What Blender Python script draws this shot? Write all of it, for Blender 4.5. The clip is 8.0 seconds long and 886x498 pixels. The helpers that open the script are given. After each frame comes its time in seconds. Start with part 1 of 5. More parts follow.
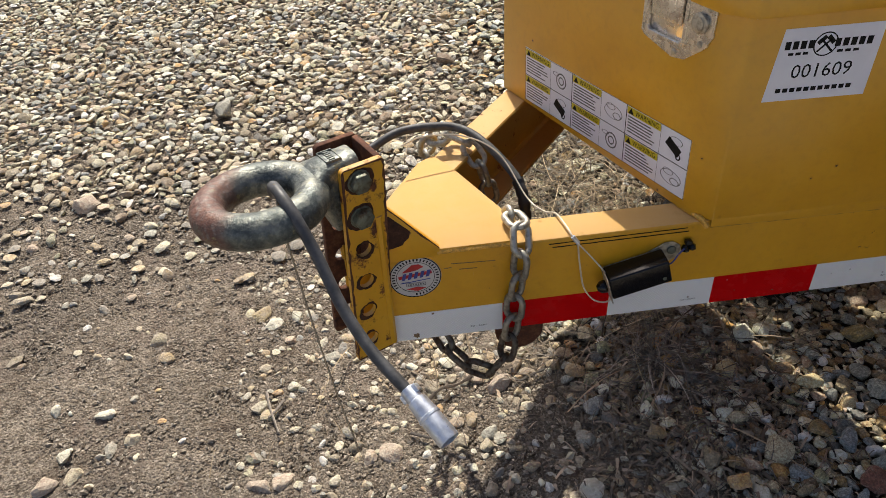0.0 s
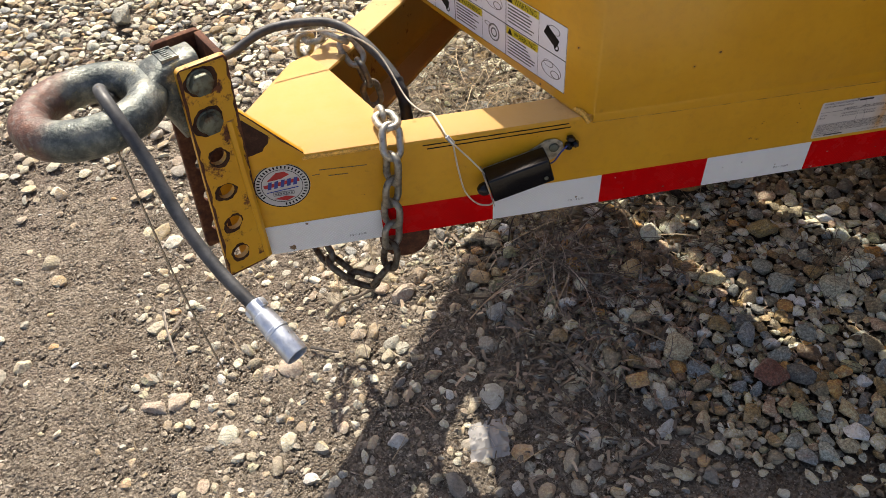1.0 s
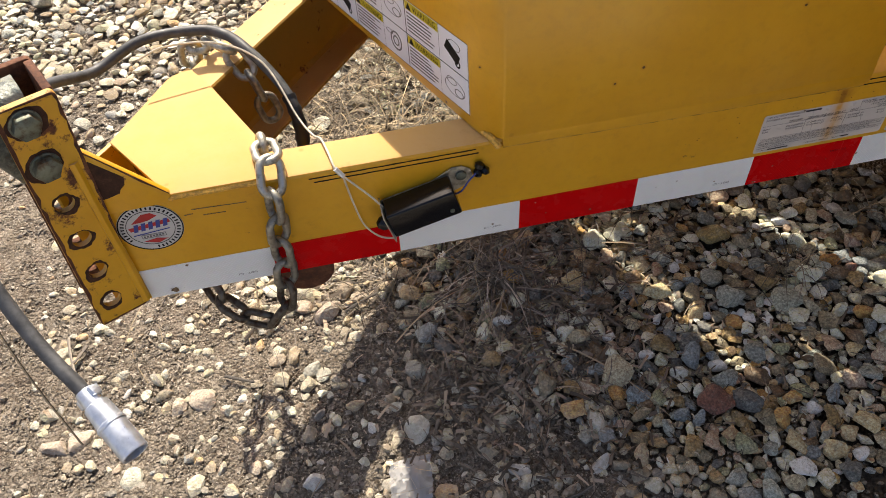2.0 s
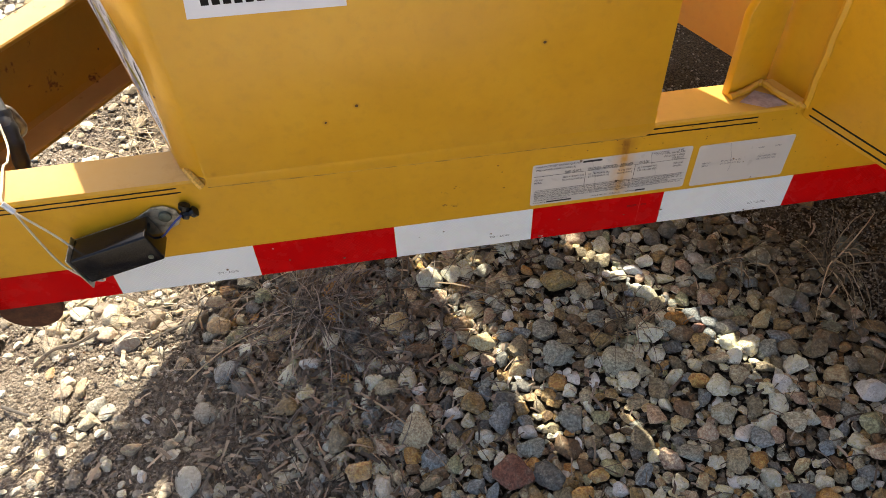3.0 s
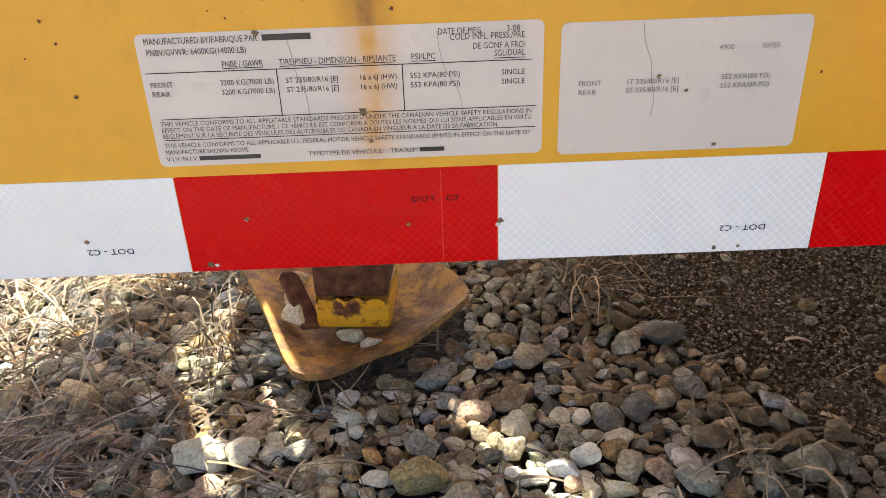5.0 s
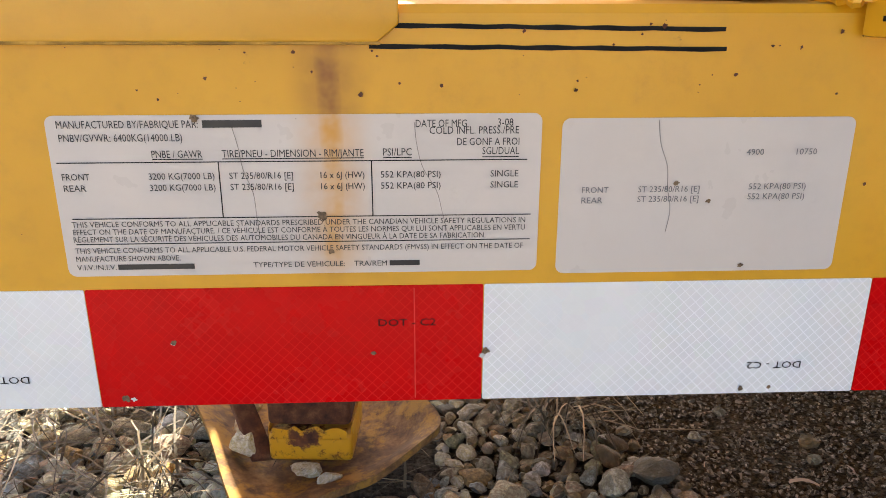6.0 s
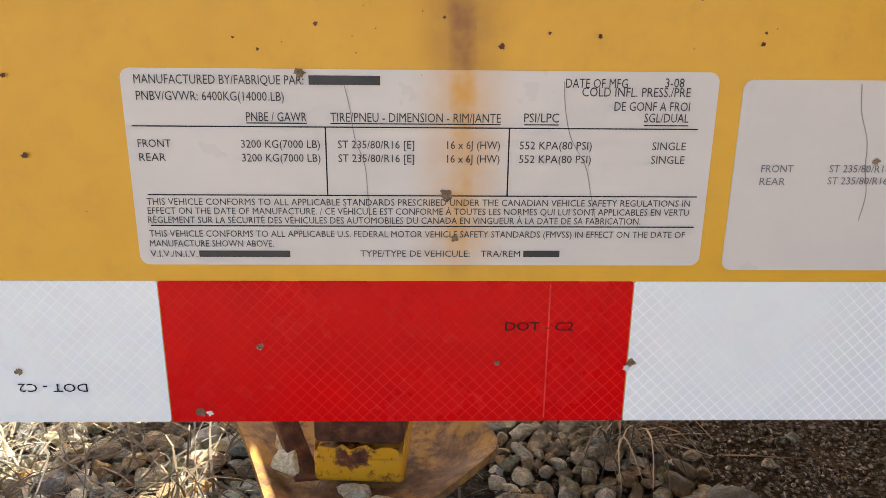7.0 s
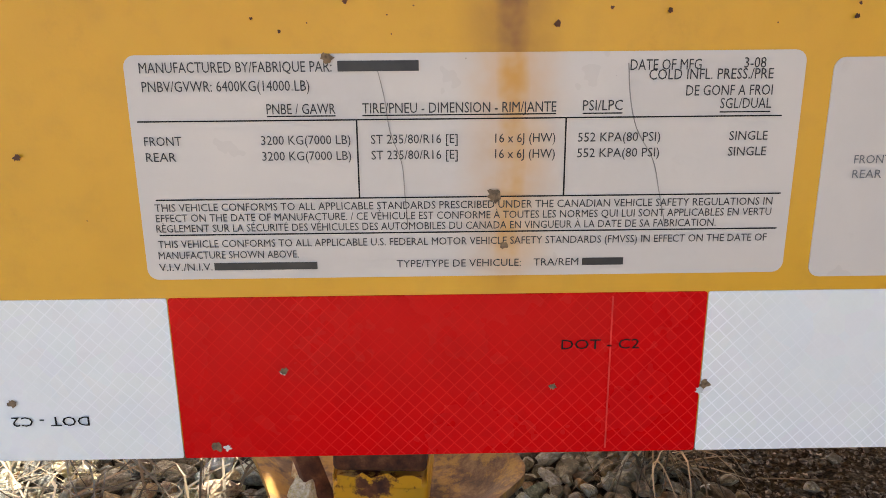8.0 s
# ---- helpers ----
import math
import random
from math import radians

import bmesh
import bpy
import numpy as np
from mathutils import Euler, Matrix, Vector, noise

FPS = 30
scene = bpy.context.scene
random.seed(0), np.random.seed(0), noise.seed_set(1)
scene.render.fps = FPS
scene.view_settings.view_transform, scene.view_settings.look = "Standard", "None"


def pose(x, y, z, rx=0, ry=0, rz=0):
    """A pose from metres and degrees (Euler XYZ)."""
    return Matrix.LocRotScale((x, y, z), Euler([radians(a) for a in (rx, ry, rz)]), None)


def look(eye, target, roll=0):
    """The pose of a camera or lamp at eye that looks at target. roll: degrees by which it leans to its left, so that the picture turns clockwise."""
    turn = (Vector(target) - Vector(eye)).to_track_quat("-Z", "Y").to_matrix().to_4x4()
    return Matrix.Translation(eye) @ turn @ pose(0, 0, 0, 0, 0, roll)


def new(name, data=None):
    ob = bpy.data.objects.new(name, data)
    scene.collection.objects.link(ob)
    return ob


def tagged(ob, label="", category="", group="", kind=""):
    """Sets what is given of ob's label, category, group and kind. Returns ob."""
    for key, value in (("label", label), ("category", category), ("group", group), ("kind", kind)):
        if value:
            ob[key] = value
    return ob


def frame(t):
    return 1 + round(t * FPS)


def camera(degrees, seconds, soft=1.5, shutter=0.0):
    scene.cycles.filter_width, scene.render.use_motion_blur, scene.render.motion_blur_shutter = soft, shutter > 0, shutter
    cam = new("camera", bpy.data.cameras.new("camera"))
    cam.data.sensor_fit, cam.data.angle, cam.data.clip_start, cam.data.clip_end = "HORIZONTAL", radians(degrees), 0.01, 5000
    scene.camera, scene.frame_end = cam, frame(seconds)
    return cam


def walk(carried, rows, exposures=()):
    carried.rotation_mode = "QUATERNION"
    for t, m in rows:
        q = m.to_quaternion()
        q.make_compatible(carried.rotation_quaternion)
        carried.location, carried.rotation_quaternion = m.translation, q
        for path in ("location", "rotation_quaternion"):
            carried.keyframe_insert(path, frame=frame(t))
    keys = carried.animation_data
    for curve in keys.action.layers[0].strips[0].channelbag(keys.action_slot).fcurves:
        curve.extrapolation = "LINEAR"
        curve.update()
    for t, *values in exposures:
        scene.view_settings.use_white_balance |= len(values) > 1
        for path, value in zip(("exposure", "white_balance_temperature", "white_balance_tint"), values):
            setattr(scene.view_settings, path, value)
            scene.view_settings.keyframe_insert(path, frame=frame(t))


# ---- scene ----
cam = camera(60.1, 8.0, 0.4)
PATH = [
    (0, (-0.77, -0.785, 1.087), (-0.631, 0.771, -0.162), -3.5),
    (0.5, (-0.731, -0.791, 1.071), (-0.464, 0.674, -0.264), -2.8),
    (1, (-0.653, -0.768, 1.04), (-0.446, 0.621, -0.383), -3.3),
    (1.2, (-0.622, -0.753, 1.033), (-0.449, 0.614, -0.416), -3.5),
    (2.3, (-0.46, -0.607, 1.022), (-0.233, 0.689, -0.484), -3.8),
    (2.5, (-0.403, -0.592, 1.015), (-0.183, 0.705, -0.492), -3.6),
    (3, (-0.172, -0.58, 0.968), (-0.013, 0.727, -0.538), -2.4),
    (3.5, (-0.028, -0.51, 0.877), (0.122, 0.797, -0.629), -3.2),
    (4, (0.06, -0.44, 0.685), (0.189, 0.98, -0.717), -4.3),
    (4.5, (0.121, -0.383, 0.545), (0.209, 1.264, -0.587), -3.2),
    (5, (0.127, -0.337, 0.478), (0.13, 1.441, -0.439), -2.2),
    (5.2, (0.132, -0.322, 0.472), (0.121, 1.479, -0.398), -2.1),
    (6.3, (0.117, -0.265, 0.448), (0.225, 1.637, -0.161), 0.5),
    (6.5, (0.106, -0.258, 0.442), (0.177, 1.644, -0.171), 0.5),
    (7, (0.087, -0.231, 0.431), (0.137, 1.676, -0.17), 0.6),
    (7.5, (0.079, -0.21, 0.427), (0.122, 1.705, -0.15), 0.0),
    (8, (0.077, -0.204, 0.419), (0.104, 1.719, -0.13), -0.5),
]
walk(cam, [(t, look(eye, target, roll)) for t, eye, target, roll in PATH],
     [(0, 0.42, 6800, 10), (0.5, 0.62, 6900, 11), (1, 0.76, 7000, 11), (2.5, 1.18, 7250, 11), (3.0, 1.52, 7400, 9), (3.5, 1.88, 7450, 7), (4.2, 2.28, 7250, 8), (4.6, 2.32, 7200, 9), (5, 2.30, 7150, 10), (6.3, 2.24, 7150, 9), (8, 2.14, 7150, 9)])
# ---- place ----
# ---------------------------------------------------------------- sky and sun
SHADE = Vector((0.033, -0.82, -1.0))          # way of the sunlight, per metre of height
to_sun = (-SHADE).normalized()
world = bpy.data.worlds.new("sky")
scene.world = world
world.use_nodes = True
wn, wl = world.node_tree.nodes, world.node_tree.links
sky = wn.new("ShaderNodeTexSky")
sky.sky_type, sky.sun_disc = "NISHITA", False
sky.air_density, sky.dust_density = 0.55, 3.2
sky.sun_elevation, sky.sun_rotation = math.asin(to_sun.z), math.atan2(to_sun.x, to_sun.y)
wl.new(sky.outputs[0], wn["Background"].inputs[0])
wn["Background"].inputs[1].default_value = 0.13
sun = new("sun", bpy.data.lights.new("sun", "SUN"))
sun.data.energy, sun.data.angle, sun.data.color = 3.9, radians(0.53), (1.0, 0.95, 0.86)
sun.matrix_world = look(to_sun * 30, (0, 0, 0))


# ---------------------------------------------------------------- materials
class Mat:
    """A node material with short calls for its nodes."""

    def __init__(self, name, base=(0.5, 0.5, 0.5), rough=0.6, metal=0.0, spec=0.5):
        self.m = bpy.data.materials.new(name)
        self.m.use_nodes = True
        self.t = self.m.node_tree
        self.b = self.t.nodes["Principled BSDF"]
        self.set("Base Color", (*base, 1)), self.set("Roughness", rough), self.set("Metallic", metal)
        self.set("Specular IOR Level", spec)

    def set(self, key, value):
        if isinstance(value, bpy.types.NodeSocket):
            self.t.links.new(value, self.b.inputs[key])
        else:
            self.b.inputs[key].default_value = value

    def node(self, kind, ins=(), out=0, **props):
        n = self.t.nodes.new(kind)
        for k, v in props.items():
            setattr(n, k, v)
        for k, v in dict(ins).items():
            if isinstance(v, bpy.types.NodeSocket):
                self.t.links.new(v, n.inputs[k])
            else:
                n.inputs[k].default_value = v
        return n.outputs[out]

    def coords(self):
        return self.node("ShaderNodeTexCoord", out=3)

    def math(self, op, a, b=0.0, c=0.0):
        return self.node("ShaderNodeMath", {0: a, 1: b, 2: c}, operation=op)

    def noise(self, scale, detail=4.0, rough=0.6, at=None, out=0):
        ins = {"Scale": scale, "Detail": detail, "Roughness": rough, "Vector": at or self.coords()}
        return self.node("ShaderNodeTexNoise", ins, out)

    def cells(self, scale, at=None, out=0, **props):
        return self.node("ShaderNodeTexVoronoi", {"Scale": scale, "Vector": at or self.coords()}, out, **props)

    def span(self, value, lo, hi, a=0.0, b=1.0):
        return self.node("ShaderNodeMapRange", {0: value, 1: lo, 2: hi, 3: a, 4: b}, interpolation_type="SMOOTHSTEP")

    def mix(self, fac, a, b, blend="MIX"):
        n = self.t.nodes.new("ShaderNodeMix")
        n.data_type, n.blend_type = "RGBA", blend
        for k, v in ((0, fac), (6, a), (7, b)):
            if isinstance(v, bpy.types.NodeSocket):
                self.t.links.new(v, n.inputs[k])
            else:
                n.inputs[k].default_value = (*v, 1) if isinstance(v, tuple) else v
        return n.outputs[2]

    def ramp(self, fac, stops, interpolation="LINEAR"):
        n = self.t.nodes.new("ShaderNodeValToRGB")
        r = n.color_ramp
        r.interpolation = interpolation
        while len(r.elements) < len(stops):
            r.elements.new(0.5)
        for e, (p, c) in zip(r.elements, stops):
            e.position, e.color = p, (*c, 1)
        self.t.links.new(fac, n.inputs[0])
        return n.outputs[0]

    def bump(self, height, strength=0.3, distance=0.001):
        self.set("Normal", self.node("ShaderNodeBump", {"Height": height, "Strength": strength, "Distance": distance}))

    def rust_streak(self):
        """The rusty run below the box's rear corner, 0 to 1."""
        p = self.node("ShaderNodeSeparateXYZ", {0: self.coords()}, 0)
        x, z = p, p.node.outputs[2]
        wob = self.math("MULTIPLY_ADD", self.noise(24, 3), 0.006, -0.003)
        off = self.math("ABSOLUTE", self.math("ADD", self.math("ADD", x, -0.0985), wob))
        core, halo = self.span(off, 0.0085, 0.001), self.span(off, 0.018, 0.002, 0.0, 0.55)
        soft = self.math("MAXIMUM", self.math("MULTIPLY", core, self.span(z, 0.36, 0.43, 0.85, 1.0)), halo)
        high = self.span(z, 0.342, 0.366, 0.12, 1.0)
        thin = self.span(self.noise(70, 3), 0.3, 0.65, 0.55, 1.0)
        return self.math("MULTIPLY", self.math("MULTIPLY", soft, high), thin)


def paint(name, streak=False, rusty=0.0, grime_shade=0.0):
    """Yellow enamel with rust specks, dust and scuffs, paler on upward faces as in sun."""
    m = Mat(name, rough=0.46, spec=0.32)
    base = m.ramp(m.noise(7, 5, 0.65), [(0.3, (0.62, 0.308, 0.014)), (0.55, (0.69, 0.354, 0.018)), (0.75, (0.72, 0.388, 0.028))])
    base = m.mix(m.span(m.noise(90, 4), 0.45, 0.75, 0, 0.16), base, (0.40, 0.21, 0.03))
    # brown tone over the whole part, standing in for shade on its inner faces
    if grime_shade:
        base = m.mix(m.span(m.noise(6, 6, 0.7), 0.25, 0.6, grime_shade * 0.75, grime_shade), base, (0.13, 0.070, 0.022))
    # upward faces get the paler tone of sunlit paint mixed in, less towards the rear
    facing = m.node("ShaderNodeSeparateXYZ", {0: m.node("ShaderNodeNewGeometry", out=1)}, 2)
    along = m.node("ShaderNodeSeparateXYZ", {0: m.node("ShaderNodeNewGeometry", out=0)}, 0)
    sunlit_top = m.math("MULTIPLY", m.span(facing, 0.6, 0.95), m.span(m.noise(14, 6, 0.7), 0.25, 0.7, 0.75, 0.97))
    sunlit_top = m.math("MULTIPLY", sunlit_top, m.span(along, 0.1, -0.25, 0.35, 1.0))
    base = m.mix(sunlit_top, base, (0.62, 0.392, 0.165))
    near = m.cells(34)
    lot = m.cells(34, out=1)
    pick = m.node("ShaderNodeSeparateColor", {0: lot}, 0)
    size = m.math("MULTIPLY", m.span(pick, 0.62 - rusty * 0.3, 1.0), 0.055 + 0.05 * rusty)
    edge = m.math("MULTIPLY_ADD", m.noise(420, 3), 0.05, -0.025)
    speck = m.math("LESS_THAN", m.math("ADD", near, edge), size)
    halo = m.math("MULTIPLY", m.span(m.math("SUBTRACT", near, size), 0.10, 0.0), m.math("GREATER_THAN", size, 0.03))
    base = m.mix(m.math("MULTIPLY", halo, 0.35), base, (0.30, 0.13, 0.02))
    base = m.mix(speck, base, (0.075, 0.028, 0.012))
    fine = m.math("LESS_THAN", m.cells(150), m.span(m.noise(11, 3), 0.5, 0.8, 0.0, 0.075))
    base = m.mix(fine, base, (0.11, 0.05, 0.018))
    if rusty:
        worn = m.span(m.noise(26, 7, 0.7), 0.66 - 0.2 * rusty, 0.72 - 0.17 * rusty)
        rust = m.ramp(m.noise(110, 5), [(0.3, (0.055, 0.02, 0.012)), (0.6, (0.16, 0.055, 0.022)), (0.8, (0.28, 0.12, 0.05))])
        base = m.mix(worn, base, rust)
        m.set("Roughness", m.span(worn, 0, 1, 0.4, 0.85))
    if streak:
        s = m.rust_streak()
        base = m.mix(m.span(m.noise(17, 7, 0.75), 0.55, 0.76, 0, 0.32), base, (0.30, 0.13, 0.02))
        base = m.mix(m.math("MULTIPLY", s, 0.95), base, (0.22, 0.07, 0.01))
    dust = m.span(m.noise(3.1, 6, 0.7), 0.5, 0.8, 0, 0.14)
    base = m.mix(dust, base, (0.50, 0.35, 0.13))
    m.set("Base Color", base)
    if not streak and not rusty:
        m.set("Coat Weight", m.span(sunlit_top, 0.0, 0.6, 0.5, 0.0)), m.set("Coat Roughness", 0.22)
    m.bump(m.math("ADD", m.noise(260, 3), m.math("MULTIPLY", speck, -1.0)), 0.12, 0.0008)
    if not rusty or rusty < 0.3:
        m.set("Roughness", m.span(sunlit_top, 0.0, 0.7, 0.34, 0.8))
    m.set("Specular IOR Level", m.span(sunlit_top, 0.0, 0.7, 0.45, 0.12))
    return m.m


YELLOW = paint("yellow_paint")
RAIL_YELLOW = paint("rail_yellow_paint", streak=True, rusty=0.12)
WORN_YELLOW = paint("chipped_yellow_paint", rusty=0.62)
FAR_YELLOW = paint("shaded_yellow_paint", rusty=0.3, grime_shade=0.6)
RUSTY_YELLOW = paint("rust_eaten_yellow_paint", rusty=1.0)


def rusted(name, dark=1.0):
    m = Mat(name, rough=0.85, metal=0.25)
    c = m.ramp(m.noise(70, 7, 0.7), [(0.3, (0.035 * dark, 0.016 * dark, 0.012 * dark)), (0.52, (0.12 * dark, 0.045 * dark, 0.022 * dark)), (0.75, (0.26 * dark, 0.12 * dark, 0.06 * dark))])
    m.set("Base Color", c)
    m.bump(m.noise(300, 5), 0.4, 0.001)
    return m.m


RUST, DARK_RUST = rusted("brown_rust"), rusted("dark_flaking_rust", 0.45)


def foot_rust():
    m = Mat("rust_eaten_foot", rough=0.8)
    c = m.ramp(m.noise(60, 7, 0.7), [(0.3, (0.06, 0.03, 0.014)), (0.5, (0.17, 0.085, 0.03)), (0.72, (0.33, 0.19, 0.07))])
    c = m.mix(m.span(m.noise(22, 7, 0.75), 0.46, 0.58, 0, 0.7), c, (0.44, 0.23, 0.03))
    m.set("Base Color", c)
    m.bump(m.noise(240, 5), 0.4, 0.001)
    return m.m


FOOT = foot_rust()


def cast_ring():
    m = Mat("worn_cast_steel", rough=0.42, metal=0.75)
    worn = m.ramp(m.noise(38, 7, 0.68), [(0.28, (0.03, 0.036, 0.036)), (0.46, (0.09, 0.105, 0.10)), (0.62, (0.23, 0.235, 0.20)), (0.8, (0.42, 0.40, 0.31))])
    at = m.node("ShaderNodeSeparateXYZ", {0: m.coords()}, 0)
    tip = m.span(m.math("ADD", at, m.math("MULTIPLY_ADD", m.noise(45, 5), 0.03, -0.015)), -0.930, -0.962)
    nose_rust = m.ramp(m.noise(95, 6, 0.7), [(0.3, (0.05, 0.02, 0.014)), (0.55, (0.14, 0.052, 0.030)), (0.75, (0.25, 0.11, 0.07))])
    worn = m.mix(m.math("MULTIPLY", tip, 0.92), worn, nose_rust)
    worn = m.mix(m.span(m.noise(110, 6, 0.7), 0.48, 0.70, 0, 0.45), worn, (0.30, 0.32, 0.29))
    gold = m.span(m.noise(48, 6, 0.72), 0.58, 0.68, 0, 0.65)
    worn = m.mix(gold, worn, (0.42, 0.36, 0.16))
    scale = m.span(m.noise(24, 8, 0.72), 0.56, 0.66)
    worn = m.mix(m.math("MULTIPLY", scale, 0.75), worn, (0.055, 0.05, 0.045))
    m.set("Base Color", worn)
    m.set("Metallic", m.span(tip, 0, 1, 0.62, 0.1))
    m.set("Roughness", m.span(m.noise(60, 4), 0.3, 0.7, 0.34, 0.62))
    m.bump(m.math("ADD", m.noise(210, 6), m.noise(60, 4)), 0.6, 0.0022)
    return m.m


CAST = cast_ring()


def metal(name, base, rough=0.35, vary=0.25, metallic=0.9, grime_shade=(0.06, 0.045, 0.03), amount=0.4):
    m = Mat(name, rough=rough, metal=metallic)
    c = m.mix(m.span(m.noise(120, 5), 0.42, 0.7, 0, amount), base, grime_shade)
    m.set("Base Color", c)
    m.set("Roughness", m.span(m.noise(70, 4), 0.3, 0.7, rough - vary * 0.4, rough + vary))
    m.bump(m.noise(500, 3), 0.2, 0.0005)
    return m.m


ZINC = metal("galvanised_steel", (0.52, 0.50, 0.43), 0.42, amount=0.55)
CHAIN_DARK = metal("weathered_chain_steel", (0.17, 0.15, 0.12), 0.55, amount=0.85, grime_shade=(0.075, 0.035, 0.018))
CHAIN_SHADED = metal("shaded_chain_steel", (0.34, 0.33, 0.29), 0.45, amount=0.65, grime_shade=(0.09, 0.06, 0.04))
BOLT = metal("dull_zinc_bolt", (0.19, 0.21, 0.17), 0.55, amount=0.8, grime_shade=(0.09, 0.045, 0.02))
CHROME = metal("polished_stainless", (0.72, 0.68, 0.62), 0.2, 0.2, 1.0, amount=0.2)
ALUMINIUM = metal("cast_aluminium", (0.66, 0.71, 0.78), 0.34, 0.2, 0.85, grime_shade=(0.3, 0.33, 0.38), amount=0.35)


def plain(name, base, rough, vary=0.25, spec=0.5, scale=60, bump=0.15):
    m = Mat(name, rough=rough, spec=spec)
    lo, hi = tuple(c * (1 - vary) for c in base), tuple(min(1, c * (1 + vary)) for c in base)
    m.set("Base Color", m.mix(m.span(m.noise(scale, 6, 0.65), 0.3, 0.7), lo, hi))
    m.set("Roughness", m.span(m.noise(scale * 0.7, 4), 0.3, 0.7, rough * 0.8, min(1, rough * 1.2)))
    m.bump(m.noise(scale * 6, 3), bump, 0.0006)
    return m.m


RUBBER = plain("grey_black_rubber", (0.058, 0.060, 0.063), 0.55, 0.4)
TAPE_BLACK = plain("black_vinyl_tape", (0.02, 0.02, 0.021), 0.35, 0.3)
BLACK_PLASTIC = plain("black_plastic", (0.005, 0.0055, 0.007), 0.16, 0.3, 0.35, bump=0.02)
BLACK = plain("black_ink", (0.010, 0.0095, 0.009), 0.6, 0.4, 0.15)
WIRE = plain("plastic_coated_cable", (0.62, 0.56, 0.44), 0.4, 0.2)
BLUE_WIRE = plain("blue_insulation", (0.02, 0.04, 0.22), 0.4)
WELD = plain("weld_bead_yellow", (0.66, 0.36, 0.06), 0.5, 0.35, scale=220, bump=0.5)
SCORCH = plain("scorched_primer", (0.42, 0.33, 0.30), 0.7, 0.35)


def sticker(name, base, streak=False, dirt=0.4, rough=0.42, lattice=0.0, line=(1, 1, 1)):
    m = Mat(name, rough=rough, spec=0.10 if lattice else 0.4)
    c = m.mix(m.span(m.noise(18, 6, 0.7), 0.35, 0.75, 0, 0.35), base, tuple(v * 0.82 for v in base))
    if lattice:
        p = m.node("ShaderNodeSeparateXYZ", {0: m.coords()}, 0)
        u, v = m.math("MULTIPLY", p, 1 / 0.0046), m.math("MULTIPLY", p.node.outputs[2], 1 / 0.0047)
        wave = m.math("MULTIPLY_ADD", m.noise(160, 2), 0.16, -0.08)
        lines = None
        for op in ("ADD", "SUBTRACT"):
            f = m.math("FRACT", m.math("ADD", m.math(op, u, v), wave))
            g = m.span(m.math("ABSOLUTE", m.math("SUBTRACT", f, 0.5)), 0.42, 0.48)
            lines = g if lines is None else m.math("MAXIMUM", lines, g)
        seen = m.span(m.noise(9, 3, 0.5), 0.38, 0.62, 0.04, 1.0)
        amount = m.math("MULTIPLY", m.math("MULTIPLY", lines, seen), lattice)
        c = m.mix(amount, c, line)
        tint = m.cells(140, out=1)
        c = m.mix(0.05, c, tint, "OVERLAY")
    spots = m.math("LESS_THAN", m.cells(95), m.span(m.noise(20, 3), 0.45, 0.8, 0.0, 0.11))
    c = m.mix(m.math("MULTIPLY", spots, dirt), c, (0.10, 0.07, 0.045))
    c = m.mix(m.span(m.noise(45, 7, 0.75), 0.58, 0.85, 0, dirt * 0.8), c, (0.33, 0.27, 0.19))
    if streak:
        c = m.mix(m.math("MULTIPLY", m.rust_streak(), 1.0), c, (0.62, 0.30, 0.045))
    m.set("Base Color", c)
    m.set("Roughness", m.span(m.noise(30, 4), 0.3, 0.7, rough * 0.6, rough * 1.3))
    m.bump(m.noise(160, 4), 0.1, 0.0004)
    return m.m


LABEL = sticker("silvered_label", (0.62, 0.565, 0.51), streak=True)
PAPER = sticker("white_paper", (0.80, 0.80, 0.84), dirt=0.05, rough=0.6)
BADGE = sticker("weathered_badge", (0.56, 0.55, 0.53), dirt=0.35, rough=0.5)
WHITE_TAPE = sticker("white_reflective_tape", (0.79, 0.805, 0.79), dirt=0.25, rough=0.3, lattice=0.85, line=(0.95, 0.96, 0.97))
RED_TAPE = sticker("red_reflective_tape", (0.60, 0.002, 0.004), dirt=0.12, rough=0.26, lattice=0.4, line=(0.86, 0.035, 0.03))
WARN_YELLOW = plain("yellow_print", (0.62, 0.50, 0.02), 0.45, 0.1)
INK_GREY = plain("grey_print", (0.14, 0.135, 0.135), 0.5, 0.15)
INK_BLUE = plain("blue_print", (0.03, 0.05, 0.25), 0.4, 0.2)
INK_RED = plain("red_print", (0.45, 0.02, 0.02), 0.4, 0.2)

STONES = [(0.0, (0.512, 0.444, 0.281)), (0.09, (0.729, 0.691, 0.517)), (0.19, (0.304, 0.248, 0.145)), (0.27, (0.851, 0.815, 0.615)),
          (0.36, (0.402, 0.272, 0.108)), (0.43, (0.183, 0.185, 0.167)), (0.50, (0.438, 0.463, 0.388)), (0.59, (0.658, 0.531, 0.292)),
          (0.66, (0.243, 0.154, 0.076)), (0.73, (0.880, 0.880, 0.723)), (0.81, (0.608, 0.470, 0.323)), (0.85, (0.632, 0.383, 0.118)),
          (0.875, (0.414, 0.420, 0.238)), (0.91, (0.304, 0.345, 0.345)), (0.955, (0.880, 0.880, 0.833))]


